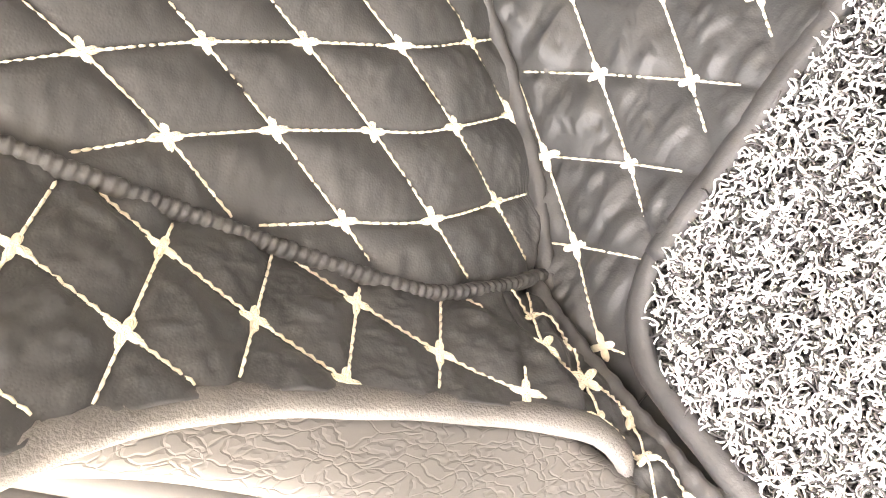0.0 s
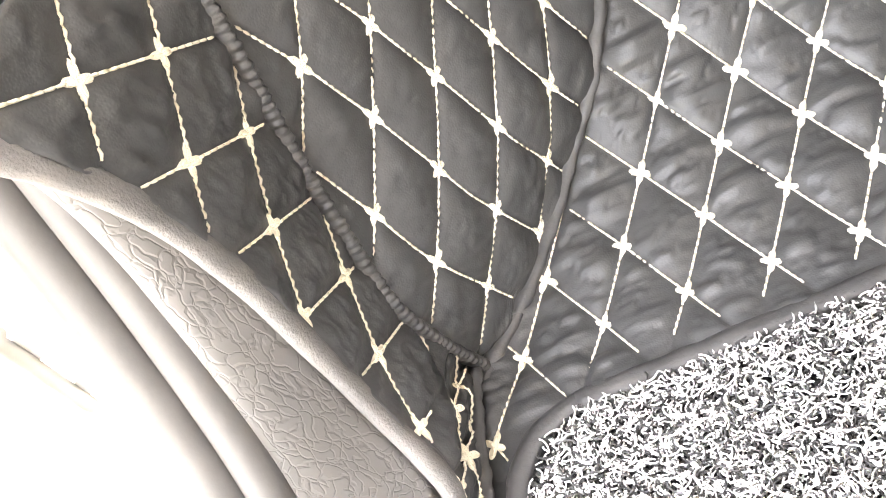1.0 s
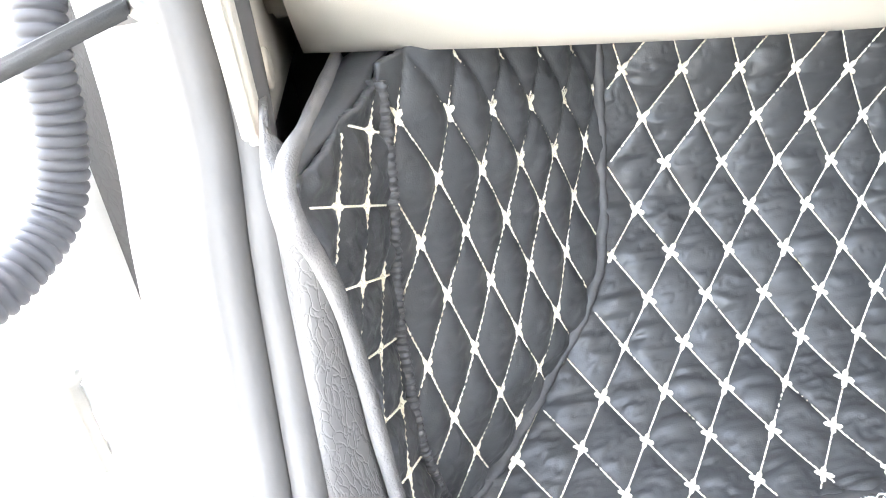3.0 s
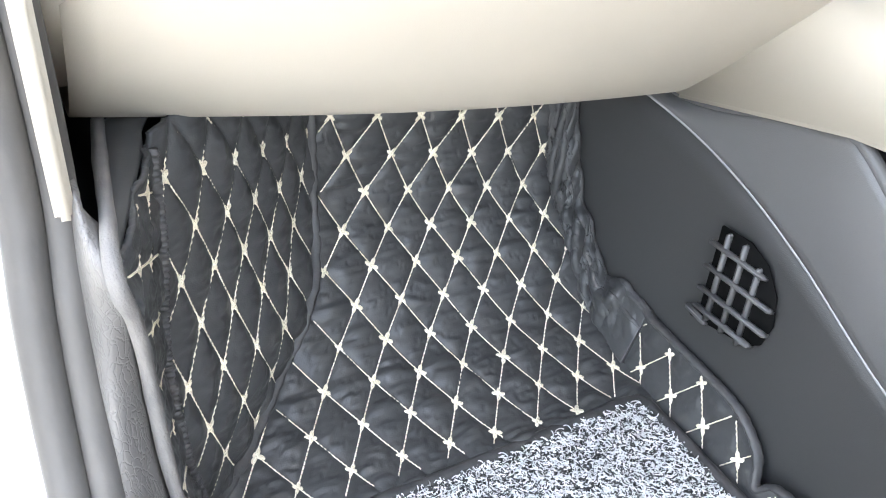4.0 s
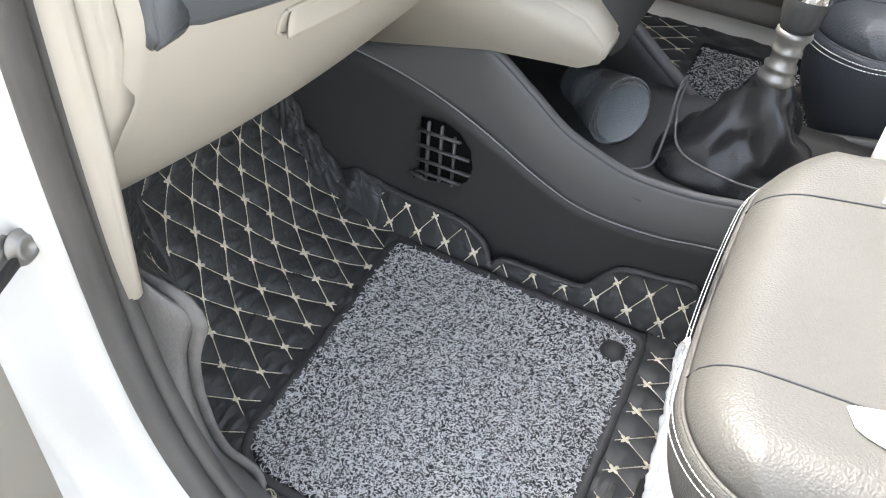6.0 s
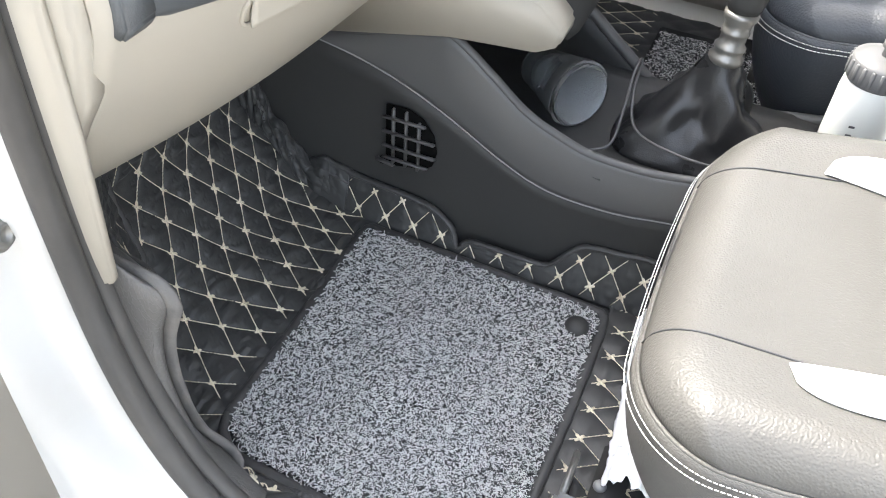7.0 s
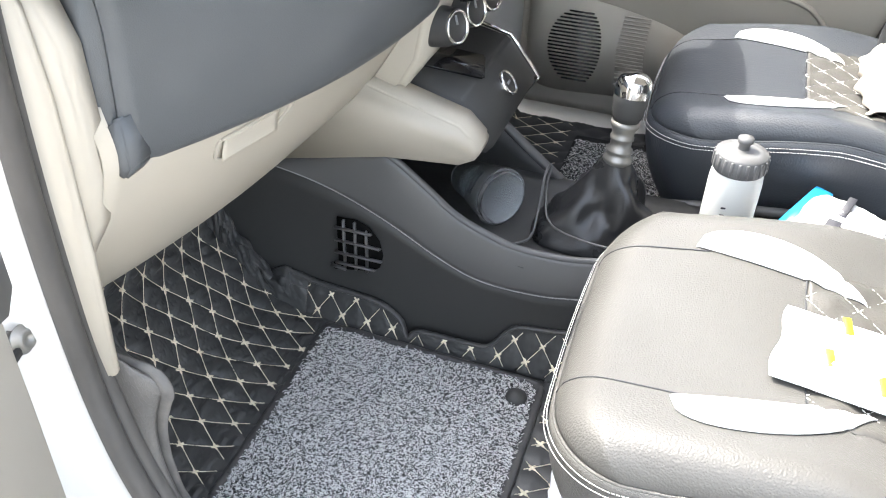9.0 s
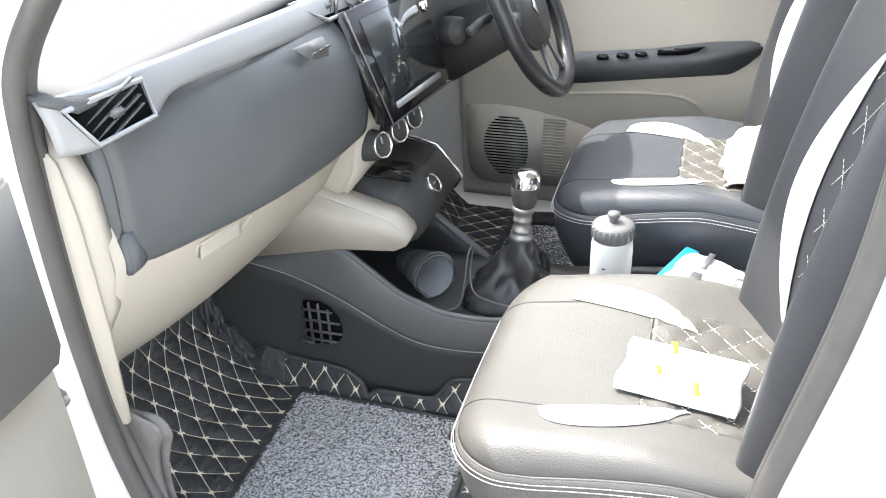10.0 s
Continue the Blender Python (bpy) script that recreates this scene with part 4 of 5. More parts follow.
tube("cowl_rim", cowl[:, 0], 0.006, M_CHROME, dash, "chrome instrument rim", sides=8)

# steering wheel
wheel = thing("steering_wheel", (0.965, -0.2, 0.6), "black leather three-spoke steering wheel with silver accents", "steering wheel")
wm = frame_m((0.965, -0.352, 0.672), (1, 0, 0), (0, -0.9, 0.43))
ringl = np.array([(wm @ Vector((0.183 * math.cos(a), 0.183 * math.sin(a), 0)))[:] for a in np.linspace(0, 2 * math.pi, 65)])
tube("rim", ringl, 0.0185, M_BOOT, wheel, "black leather rim", sides=12, up=(0.3, 0.5, 1))
part("hub", slab_bm([wm @ Vector((0.1 * math.cos(a) * (1 + 0.1 * math.cos(2 * a)), 0.085 * math.sin(a) - 0.005, -0.03)) for a in np.linspace(0, 2 * math.pi, 25)[:-1]], wm.to_3x3() @ Vector((0, 0, 0.04)), 0.012, 3), M_BLACKPL, wheel, "padded black hub")
part("emblem", slab_bm([wm @ Vector((x, y, 0.011)) for x, y in ((0, 0.024), (0.015, 0), (0, -0.024), (-0.015, 0))], wm.to_3x3() @ Vector((0, 0, 0.003)), 0.001), M_CHROME, wheel, "chrome lozenge emblem")
for ax, ay, bx, by in ((-0.08, 0.0, -0.175, 0.012), (0.08, 0.0, 0.175, 0.012), (-0.03, -0.07, -0.05, -0.172), (0.03, -0.07, 0.05, -0.172)):
    part("spoke", slab_bm([wm @ Vector(p) for p in ((ax, ay - 0.014, -0.008), (bx, by - 0.02, -0.008), (bx, by + 0.02, -0.008), (ax, ay + 0.014, -0.008))], wm.to_3x3() @ Vector((0, 0, 0.014)), 0.004), M_SILVER if ay < -0.01 else M_BLACKPL, wheel)
tube("column", np.array([(wm @ Vector((0, 0, -0.02)))[:], (0.965, -0.28, 0.635), (0.965, -0.15, 0.57)]), np.array([0.055, 0.062, 0.075]), M_BLACKPL, wheel, "black column shroud", sides=20)
part("ignition", lathe_bm([(0.03, -0.03), (0.03, 0.004), (0.024, 0.01), (0.016, 0.01), (0.014, 0.02), (0.0, 0.02)], frame_m((0.875, -0.215, 0.64), (0, 0, 1), (-0.5, -0.85, 0.1)), 24), M_BLACKPL, wheel, "black ignition barrel")
tube("stalk", np.array([(0.94, -0.28, 0.66), (0.86, -0.27, 0.665), (0.8, -0.265, 0.66)]), np.array([0.008, 0.009, 0.012]), M_BLACKPL, wheel, "black control stalk", sides=10)

# ---- centre console ----
console = thing("centre_console", (0.57, -0.2, -0.01), "black grained plastic centre console with tray", "console")
RIDGE = [(0.24, 0.3), (0.09, 0.285), (-0.03, 0.318), (-0.06, 0.322), (-0.092, 0.326), (-0.15, 0.285), (-0.204, 0.243), (-0.26, 0.219), (-0.305, 0.207), (-0.38, 0.206), (-0.462, 0.218), (-0.6, 0.225), (-0.9, 0.23)]
LINE = [(0.24, 0.29), (0.092, 0.275), (-0.002, 0.254), (-0.09, 0.218), (-0.188, 0.165), (-0.258, 0.14), (-0.35, 0.138), (-0.441, 0.152), (-0.6, 0.16), (-0.9, 0.165)]
ys = np.linspace(0.235, -0.88, 110)
curve = lambda pts: np.interp(-ys, -spline(pts, 8)[:, 0], spline(pts, 8)[:, 1])
rid, lin = curve(RIDGE), curve(LINE)
lower = np.array([[(0.436 + 0.005 * v, y, -0.02 + (l + 0.02) * v) for v in np.linspace(0, 1, 10)] for y, l in zip(ys, lin)])
low_side = sheet("lower_side", lower, 0.005, M_BLACKPL, console, "black lower side panel")
upper = np.array([[(0.437 + 0.016 * v**2, y, l + 0.002 + (r - l) * v) for v in np.linspace(0, 1, 10)] for y, l, r in zip(ys, lin, rid)])
sheet("upper_side", upper, 0.005, M_GREYPL, console, "charcoal upper side panel")
tube("ridge_rail", np.array([(0.458, y, r) for y, r in zip(ys, rid)]), 0.0065, M_GREYPL, console, sides=10)
# the edge's highlight, drawn as a thin pale tube
tube("trim_highlight", np.array([(0.4375, y, l + 0.002) for y, l in zip(ys, lin)]), 0.0013, M_EDGELIGHT, console, "fine trim line coloured pale as an edge highlight", sides=6)
FAR = [(0.24, 0.37), (0.0, 0.36), (-0.12, 0.335), (-0.197, 0.288), (-0.27, 0.23), (-0.346, 0.176), (-0.42, 0.168), (-0.6, 0.2), (-0.9, 0.23)]
fr = curve(FAR)
far = np.array([[(0.73 - 0.016 * v, y, -0.02 + (r + 0.02) * v) for v in np.linspace(0, 1, 8)] for y, r in zip(ys, fr)])
sheet("far_side", far[::-1], 0.005, M_BLACKPL, console)
tube("far_rail", np.array([(0.712, y, r) for y, r in zip(ys, fr)]), 0.009, M_GREYPL, console, "charcoal far rail", sides=10)
tray = np.array([[(x, y, 0.182 + 0.02 * ((x - 0.585) / 0.13) ** 4 + (0.9 * (y + 0.1) ** 2 if y > -0.1 else 0)) for x in np.linspace(0.46, 0.708, 14)] for y in np.linspace(-0.88, 0.22, 40)])
sheet("tray", tray[::-1], 0.004, M_BLACKPL, console, "black storage tray")
part("square_mark", box_bm((0.002, 0.016, 0.014), pose(0.4435, -0.315, 0.178, 0, 12, 0), 0.0008), M_BLACKPL, console, "small embossed square")
# floor vent in the lower side
gv = [(-0.008, 0.208), (-0.043, 0.21), (-0.066, 0.2), (-0.083, 0.178), (-0.089, 0.15), (-0.083, 0.125), (-0.07, 0.114), (-0.03, 0.106), (0.0, 0.1), (0.006, 0.106), (0.0, 0.114), (-0.008, 0.118)]
# flat near-black plate in place of the unlit opening
fv = part("floor_vent", slab_bm([(0.4355, y, z) for y, z in gv], (-0.003, 0, 0), 0.0005), M_HOLESHADE, console, "black barred floor air vent")
for k in range(4):
    y = -0.021 - 0.02 * k
    hi = 0.207 - (0 if k < 2 else 0.012 * (k - 1) ** 1.5)
    if k < 3:
        part("bar", box_bm((0.008, 0.0042, hi - 0.11), pose(0.431, y, (hi + 0.11) / 2), 0.0008), M_GREYPL, fv)
for z, y1 in ((0.19, -0.07), (0.165, -0.085), (0.14, -0.087), (0.119, -0.075)):
    part("slat", box_bm((0.012, -y1 - 0.004, 0.0042), pose(0.4295, (y1 - 0.006) / 2, z, 0, 25, 0), 0.001), M_GREYPL, fv)
part("sill", box_bm((0.01, 0.03, 0.006), pose(0.431, -0.008, 0.108, 6, 30, 0), 0.002), M_GREYPL, fv)

# gear lever
gear = thing("gear_lever", (0.575, -0.42, 0.19), "gear lever with black leather boot and chrome-topped knob", "gear lever")
ringsb = []
n = 44
for v in np.linspace(0, 1, 26):
    cx, cy, cz = 0.578 - 0.004 * v, -0.415 - 0.008 * v, 0.187 + 0.145 * v
    rr = []
    for k in range(n):
        a = 2 * math.pi * k / n
        sq = (abs(math.cos(a)) ** 4 + abs(math.sin(a)) ** 4) ** -0.25
        r = (0.078 * sq * (1 - v) ** 1.25 + 0.021)
        fold = 1 + (0.16 * math.sin(3 * a + 5 * v) + 0.1 * math.sin(7 * a - 9 * v) + 0.04 * math.sin(13 * a + 14 * v)) * math.sin(math.pi * min(1, v * 1.15)) ** 0.8
        rr.append((cx + r * math.cos(a) * fold * 0.82, cy + r * math.sin(a) * fold * 1.12, cz + 0.012 * math.sin(4 * a + 8 * v) * (1 - v) * v * 3))
    rr.append(rr[0])
    ringsb.append(rr)
sheet("boot", np.array(ringsb)[:, ::-1], 0.002, M_BOOT, gear, "creased black leather boot")
gm = frame_m((0.574, -0.424, 0.325), (1, 0, 0), (0.12, -0.04, 0.99))
part("collar", lathe_bm([(0.02, 0), (0.023, 0.004), (0.023, 0.01), (0.019, 0.013), (0.019, 0.018), (0.0205, 0.02), (0.0205, 0.024), (0.0165, 0.027), (0.0165, 0.038), (0.0185, 0.04), (0.0185, 0.044), (0.017, 0.046), (0.0175, 0.055), (0.022, 0.062), (0.022, 0.068), (0.015, 0.07), (0.0, 0.07)], gm, 28), M_METAL, gear, "grey metal reverse collar")
knob = part("knob", lathe_bm([(0.0, 0.068), (0.02, 0.07), (0.0235, 0.08), (0.026, 0.1), (0.0265, 0.112), (0.024, 0.118)], gm, 28), M_BLACKPL, gear, "black gear knob")
part("chrome_cap", lathe_bm([(0.0265, 0.11), (0.0275, 0.12), (0.026, 0.132), (0.02, 0.14), (0.01, 0.143), (0.0, 0.1435)], gm, 28), M_CHROME, knob, "polished chrome cap")
cable = thing("charging_cable", (0.5, -0.33, 0.19), "thin black charging cable looped over the gear boot", "cable")
tube("lead", spline([(0.49, -0.29, 0.19), (0.505, -0.315, 0.2), (0.535, -0.318, 0.235), (0.575, -0.315, 0.275), (0.605, -0.318, 0.28), (0.565, -0.322, 0.245), (0.515, -0.345, 0.225), (0.488, -0.41, 0.225), (0.488, -0.47, 0.225), (0.5, -0.53, 0.225)], 8), 0.0022, M_GREYPL, cable, sides=6)

# clear cup lying in the tray
cup = thing("plastic_cup", (0.575, -0.2, 0.19), "clear disposable plastic cup lying on its side", "cup")
cm = frame_m((0.618, -0.168, 0.218), (0, 0, 1), (-0.62, -0.76, 0.14))
CUP = [(0.0, 0.0), (0.03, 0.0), (0.031, 0.003), (0.0365, 0.05), (0.0385, 0.052), (0.039, 0.06), (0.0405, 0.062), (0.041, 0.07), (0.0425, 0.072), (0.043, 0.08), (0.0455, 0.083), (0.046, 0.1), (0.0495, 0.103), (0.05, 0.107), (0.046, 0.1075),
       (0.0445, 0.084), (0.0418, 0.081), (0.0415, 0.073), (0.0395, 0.071), (0.039, 0.063), (0.0375, 0.061), (0.0355, 0.05), (0.03, 0.004), (0.0, 0.003)]
part("shell", lathe_bm(CUP, cm, 44), M_CLEAR, cup)
part("inner_cup", lathe_bm([(r * 0.9, h * 0.93) for r, h in CUP], cm @ pose(0, 0, 0.012), 44), M_CLEAR, cup, "second clear cup nested inside")

# bottle beside the seat
bottle = thing("sports_bottle", (0.555, -0.6, 0.19), "milky white sports bottle with dark grey cap", "bottle")
part("body", lathe_bm([(0.0, 0.0), (0.036, 0.0), (0.0385, 0.006), (0.0385, 0.15), (0.037, 0.165), (0.034, 0.178), (0.0, 0.178)], pose(0.555, -0.6, 0.195), 36), M_MILK, bottle)
lid = part("cap", lathe_bm([(0.036, 0.168), (0.0385, 0.172), (0.038, 0.193), (0.036, 0.197), (0.024, 0.2), (0.014, 0.201), (0.0, 0.201)], pose(0.555, -0.6, 0.195), 36), M_CAP, bottle, "ribbed dark grey screw cap")
for k in range(22):
    a = 2 * math.pi * k / 22
    part("rib", box_bm((0.003, 0.005, 0.022), pose(0.555 + 0.0382 * math.cos(a), -0.6 + 0.0382 * math.sin(a), 0.378, 0, 0, math.degrees(a)), 0.001, 1), M_CAP, lid)
part("spout", lathe_bm([(0.008, 0.199), (0.008, 0.21), (0.011, 0.212), (0.011, 0.219), (0.0, 0.22)], pose(0.555, -0.6, 0.195), 20), M_CAP, bottle, "dark grey push-pull spout")
for k in range(3):
    part("print_bar", box_bm((0.001, 0.008, 0.003), pose(0.555 - 0.0388 * math.cos(0.2), -0.592, 0.315 - 0.012 * k, 0, 0, 10), 0.0003, 1), M_PRINT, bottle, "small dark print")


def pillow_pack(name, m, lx, ly, high, mat_, parent, seed=1, label=""):
    """A soft film pack with flat crimped ends and a crumpled skin."""
    rnd = random.Random(seed)
    ox = rnd.uniform(0, 50)
    nu, nv = 34, 24
    rows = []
    for sgn in (1, -1):
        g = []
        for i in range(nu):
            for_u = -1 + 2 * i / (nu - 1)
            row = []
            for j in range(nv):
                w = -1 + 2 * j / (nv - 1)
                body = max(0.0, 1 - abs(for_u) ** 4) ** 0.6 * max(0.0, 1 - abs(w) ** 4) ** 0.6
                wr = noise.fractal(Vector((for_u * 3 + ox, w * 3, sgn)), 1.0, 2.0, 3) * 0.16
                row.append((m @ Vector((for_u * lx / 2 * (1 + 0.03 * math.sin(w * 5 + ox)), w * ly / 2 * (1 - 0.05 * body), sgn * high / 2 * body * (1 + wr * 2) + 0.005 * wr + sgn * 0.0006)))[:])
            g.append(row)
        rows.append(np.array(g))
    v1, f1 = grid_mesh(rows[0], 0.0005)
    v2, f2 = grid_mesh(rows[1][::-1], 0.0005)
    v, f = joined([(list(v1), f1), (list(v2), f2)])
    return obj(name, v, f, mat_, parent, label)


wipes = thing("wipes_pack", (0.62, -0.78, 0.22), "blue and white soft pack of wipes between the seats", "wipes")
wmx = frame_m((0.585, -0.8, 0.25), (-0.5, -0.85, -0.05), (-0.25, 0.1, 1))
pillow_pack("film_pack", wmx, 0.22, 0.14, 0.05, M_WHITE, wipes, seed=4)
part("blue_end", box_bm((0.03, 0.14, 0.004), wmx @ pose(-0.104, 0, 0.006), 0.001), M_BLUE, wipes, "bright blue sealed end")
part("blue_end", box_bm((0.045, 0.07, 0.004), wmx @ pose(0.09, 0.03, 0.015, 0, 12, 0), 0.001), M_BLUE, wipes, "bright blue printed corner")
for k, (bx, by, sx, sy) in enumerate(((-0.045, -0.01, 0.02, 0.03), (-0.05, 0.04, 0.012, 0.045), (0.03, 0.02, 0.02, 0.03), (0.045, -0.02, 0.012, 0.02))):
    part("print_bar", box_bm((sx, sy, 0.002), wmx @ pose(bx, by, 0.0265, 0, 0, 10), 0.0005, 1), M_PRINT, wipes, "dark unreadable print")

# ---- seats ----
def dashes_on(points, normal_lift, r=0.0009, step=0.0062, fill=0.68):
    """Thread dashes along a line that already lies on the surface."""
    pts = at_length(np.array(points), max(2, int(np.linalg.norm(np.diff(np.array(points), axis=0), axis=1).sum() / step)))
    return [tube_mesh([a + normal_lift, (a + (b - a) * fill / 2) + np.array(normal_lift) * 1.6, a + (b - a) * fill + normal_lift], r, 4) for a, b in zip(pts[:-1], pts[1:])]


def build_seat(x0, label, leather):
    st = thing("car_seat", (x0 + 0.205, -0.66, -0.01), label, "car seat", "front seats")
    W, Y0, Y1 = 0.48, -0.443, -0.96
    xl = x0 - 0.035

    def front(e):
        """The rounded front edge of the cushion, e from 0 in the middle to 1 at the sides."""
        return Y0 - 0.012 * e**2 - 0.085 * (1 - np.sqrt(np.clip(1 - np.clip((e - 0.55) / 0.45, 0, 1) ** 2, 0, 1)))

    def surf(x, y, lift=0.0):
        x, y = np.asarray(x, float), np.asarray(y, float)
        u = (x - xl) / W
        e = np.abs(2 * u - 1)
        yf = front(e)
        v = np.clip((yf - y) / (yf - Y1), 0, 1)
        d = np.minimum(np.minimum(u, 1 - u) * W, (yf - y) * 0.9)
        k = np.clip(1 - d / 0.05, 0, 1)
        z = 0.334 + (0.022 + 0.02 * np.clip((v - 0.1) / 0.4, 0, 1)) * e**2 + 0.014 * np.sin(math.pi * np.clip(v * 1.15, 0, 1)) - 0.02 * np.clip(v - 0.55, 0, 1)
        z = z - 0.05 * 0.8 * (1 - np.sqrt(np.clip(1 - k**2, 0, 1)))
        mid = (e < 0.56) & (y < -0.695)
        a, b = (x - x0) / 0.058 + (y + 0.695) / 0.062, (x - x0) / 0.058 - (y + 0.695) / 0.062
        z = z + np.where(mid, 0.006 * (np.abs(np.sin(math.pi * a / 1) * np.sin(math.pi * b / 1))) ** 0.5 - 0.003, 0)
        return np.stack([x, y, z + lift], -1)

    us = 0.5 - 0.5 * np.cos(np.linspace(0, math.pi, 110))
    rows = []
    for u in us:
        yf = float(front(abs(2 * u - 1)))
        y = yf + (Y1 - yf) * np.linspace(0, 1, 110) ** 1.25
        rows.append(surf(np.full(110, xl + W * u), y))
    P = np.array(rows)
    sheet("cushion", P[::-1], 0.03, leather, st, "grained leather cushion")
    rim = np.concatenate([P[0, ::-1], P[1:, 0], P[-1, 1:]])
    rim = at_length(rim, 150)
    out = rim - np.array([xl + W / 2, -0.75, 0])
    out[:, 2] = 0
    out /= np.linalg.norm(out, axis=1, keepdims=True)
    sk = []
    for v in np.linspace(0, 1, 16):
        q = rim + out * (0.006 * math.sin(math.pi * min(1, v * 1.25)) - 0.07 * v**1.6)
        q[:, 2] = rim[:, 2] * (1 - v) + 0.1 * v
        q += np.array([[0.002 * noise.noise(Vector((p[0] * 14, p[1] * 14, p[2] * 6))) * 2 for _ in range(3)] for p in q]) * v
        sk.append(q)
    sheet("skirt", np.array(sk), 0.004, leather, st, "leather skirt")
    tube("piping", rim + out * 0.001, 0.0024, leather, st, sides=6)
    edge = []
    for drop, push in ((0.009, 0.0075), (0.0145, 0.0105)):
        edge += dashes_on(rim + out * push - np.array([0, 0, drop]), np.array([0, 0, 0.0002]), 0.00062, 0.005, 0.75)
    # seams over the front and inserts
    seams = []
    for sx in (-1, 1):
        line = surf(x0 + 0.205 + sx * np.linspace(0.125, 0.135, 20), np.linspace(-0.445, -0.58, 20), 0.0005)
        seams.append(tube_mesh(line, 0.0011, 5))
    seams.append(tube_mesh(surf(x0 + 0.205 + np.linspace(-0.135, 0.135, 40), np.full(40, -0.696), 0.0005), 0.0011, 5))
    v, f = joined(seams)
    obj("seam", v, f, M_SEATD, st, "dark sewn seam")
    for sx in (-1, 1):
        rows = []
        for t in np.linspace(0, 1, 40):
            inner = np.array([0.14 - 0.045 * t, -0.562 - 0.205 * t])
            bulge = 0.125 * t**0.45 * (1 - t) ** 1.15
            rows.append([surf(x0 + 0.205 + sx * (inner[0] + bulge * w), inner[1] - 0.03 * math.sin(math.pi * t) * w, 0.0012) for w in np.linspace(0, 1, 12)])
        R = np.array(rows)
        sheet("white_insert", R if sx < 0 else R[::-1], 0.002, M_SEATW, st, "smooth white leather insert")
    panel = np.array([[surf(x0 + 0.205 + x, y, 0.0006) for y in np.linspace(-0.699, -0.885, 30)] for x in np.linspace(-0.132, 0.132, 30)])
    sheet("quilted_insert", panel[::-1], 0.002, M_INSERT, st, "olive grey leather quilted insert")
    quilt_lines = []
    for k in range(-8, 12):
        for sgn in (1, -1):
            pts = []
            for t in np.linspace(0, 1, 50):
                y = -0.697 - 0.185 * t
                x = x0 + 0.058 * (k - sgn * (y + 0.695) / 0.062)
                if abs(x - x0 - 0.205) < 0.132:
                    pts.append(surf(x, y, 0.0012))
            if len(pts) > 3:
                quilt_lines += dashes_on(pts, np.array([0, 0, 0.0006]), 0.001, 0.006)
    v, f = joined(quilt_lines + edge)
    tagged(obj("stitching", v, f, M_SEATW, st, "white double and diamond stitching"), kind="stuff")

    # backrest
    def back(u, v, lift=0.0):
        e = abs(2 * u - 1)
        x = x0 - 0.03 + 0.47 * u + 0.04 * (1 - 2 * u) * v**2
        y = -0.82 - 0.03 * v - 0.075 * v * v - 0.085 * (1 - min(1, e / 0.8) ** 2.2) * (1 - 0.3 * v)
        if e > 0.85:
            y -= 0.1 * ((e - 0.85) / 0.15) ** 2
        if v > 0.93:
            y -= 0.07 * ((v - 0.93) / 0.07) ** 2
        return np.array([x, y + lift, 0.31 + 0.6 * v])

    G = np.array([[back(u, v) for v in np.linspace(0, 1, 60)] for u in 0.5 - 0.5 * np.cos(np.linspace(0, math.pi, 70))])
    sheet("backrest", G[::-1], 0.07, M_SEATD, st, "charcoal leather backrest")
    for sx in (-1, 1):
        rows = []
        for t in np.linspace(0, 1, 36):
            w0 = 0.2 + 0.05 * math.sin(math.pi * t)
            wide = 0.09 * math.sin(math.pi * t) ** 0.7
            rows.append([back(0.5 + sx * (w0 + wide * k), 0.12 + 0.72 * t, 0.0025) for k in np.linspace(0, 1, 10)])
        R = np.array(rows)
        sheet("white_insert", R if sx < 0 else R[::-1], 0.002, M_SEATW, st, "smooth white leather insert")
    lines = []
    for k in range(-8, 16):
        for sgn in (1, -1):
            pts = [back(u, v, 0.002) for v in np.linspace(0.08, 0.9, 60) for u in [0.5 + 0.11 * (k - 4 + sgn * v * 8)] if abs(u - 0.5) < 0.2]
            if len(pts) > 3:
                lines += dashes_on(pts, np.array([0, 0.001, 0]), 0.0006, 0.007)
    for du in (0.0, 0.012):
        lines += dashes_on([back(0.955 - du, v, 0.001) for v in np.linspace(0.03, 0.95, 60)], np.array([0.0005, 0.001, 0]), 0.0006, 0.006)
    v, f = joined(lines)
    tagged(obj("stitching", v, f, M_SEATW, st, "white stitching"), kind="stuff")
    for px in (0.05, 0.36):
        part("rail", box_bm((0.035, 0.42, 0.03), pose(x0 + px, -0.67, 0.025), 0.004), M_METAL, st, "grey steel seat rail")
        part("rail_foot", box_bm((0.05, 0.06, 0.1), pose(x0 + px, -0.6, 0.075), 0.006), M_BLACKPL, st)
    return st


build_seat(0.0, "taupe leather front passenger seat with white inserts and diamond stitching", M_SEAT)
# same leather as the passenger seat, coloured darker and bluer to stand for shade
build_seat(0.75, "taupe leather driver seat, wheel shade put into its dark colour, with white inserts, partly in sun", M_SEATSHADE)

# packet on the passenger seat
packet = thing("plastic_packet", (0.19, -0.75, 0.355), "white plastic packet with yellow marks lying on the seat", "packet")
pk = frame_m((0.172, -0.748, 0.364), (-0.14, -0.98, -0.02), (-0.1, 0.0, 1))
pillow_pack("film", pk, 0.17, 0.115, 0.016, M_WHITE, packet, seed=9)
for bx, by in ((-0.03, -0.012), (0.025, -0.028), (-0.02, 0.045)):
    part("yellow_mark", box_bm((0.009, 0.026, 0.0015), pk @ pose(bx, by, 0.0085, 0, 0, 15), 0.0004, 1), M_YELLOW, packet, "small yellow printed mark")

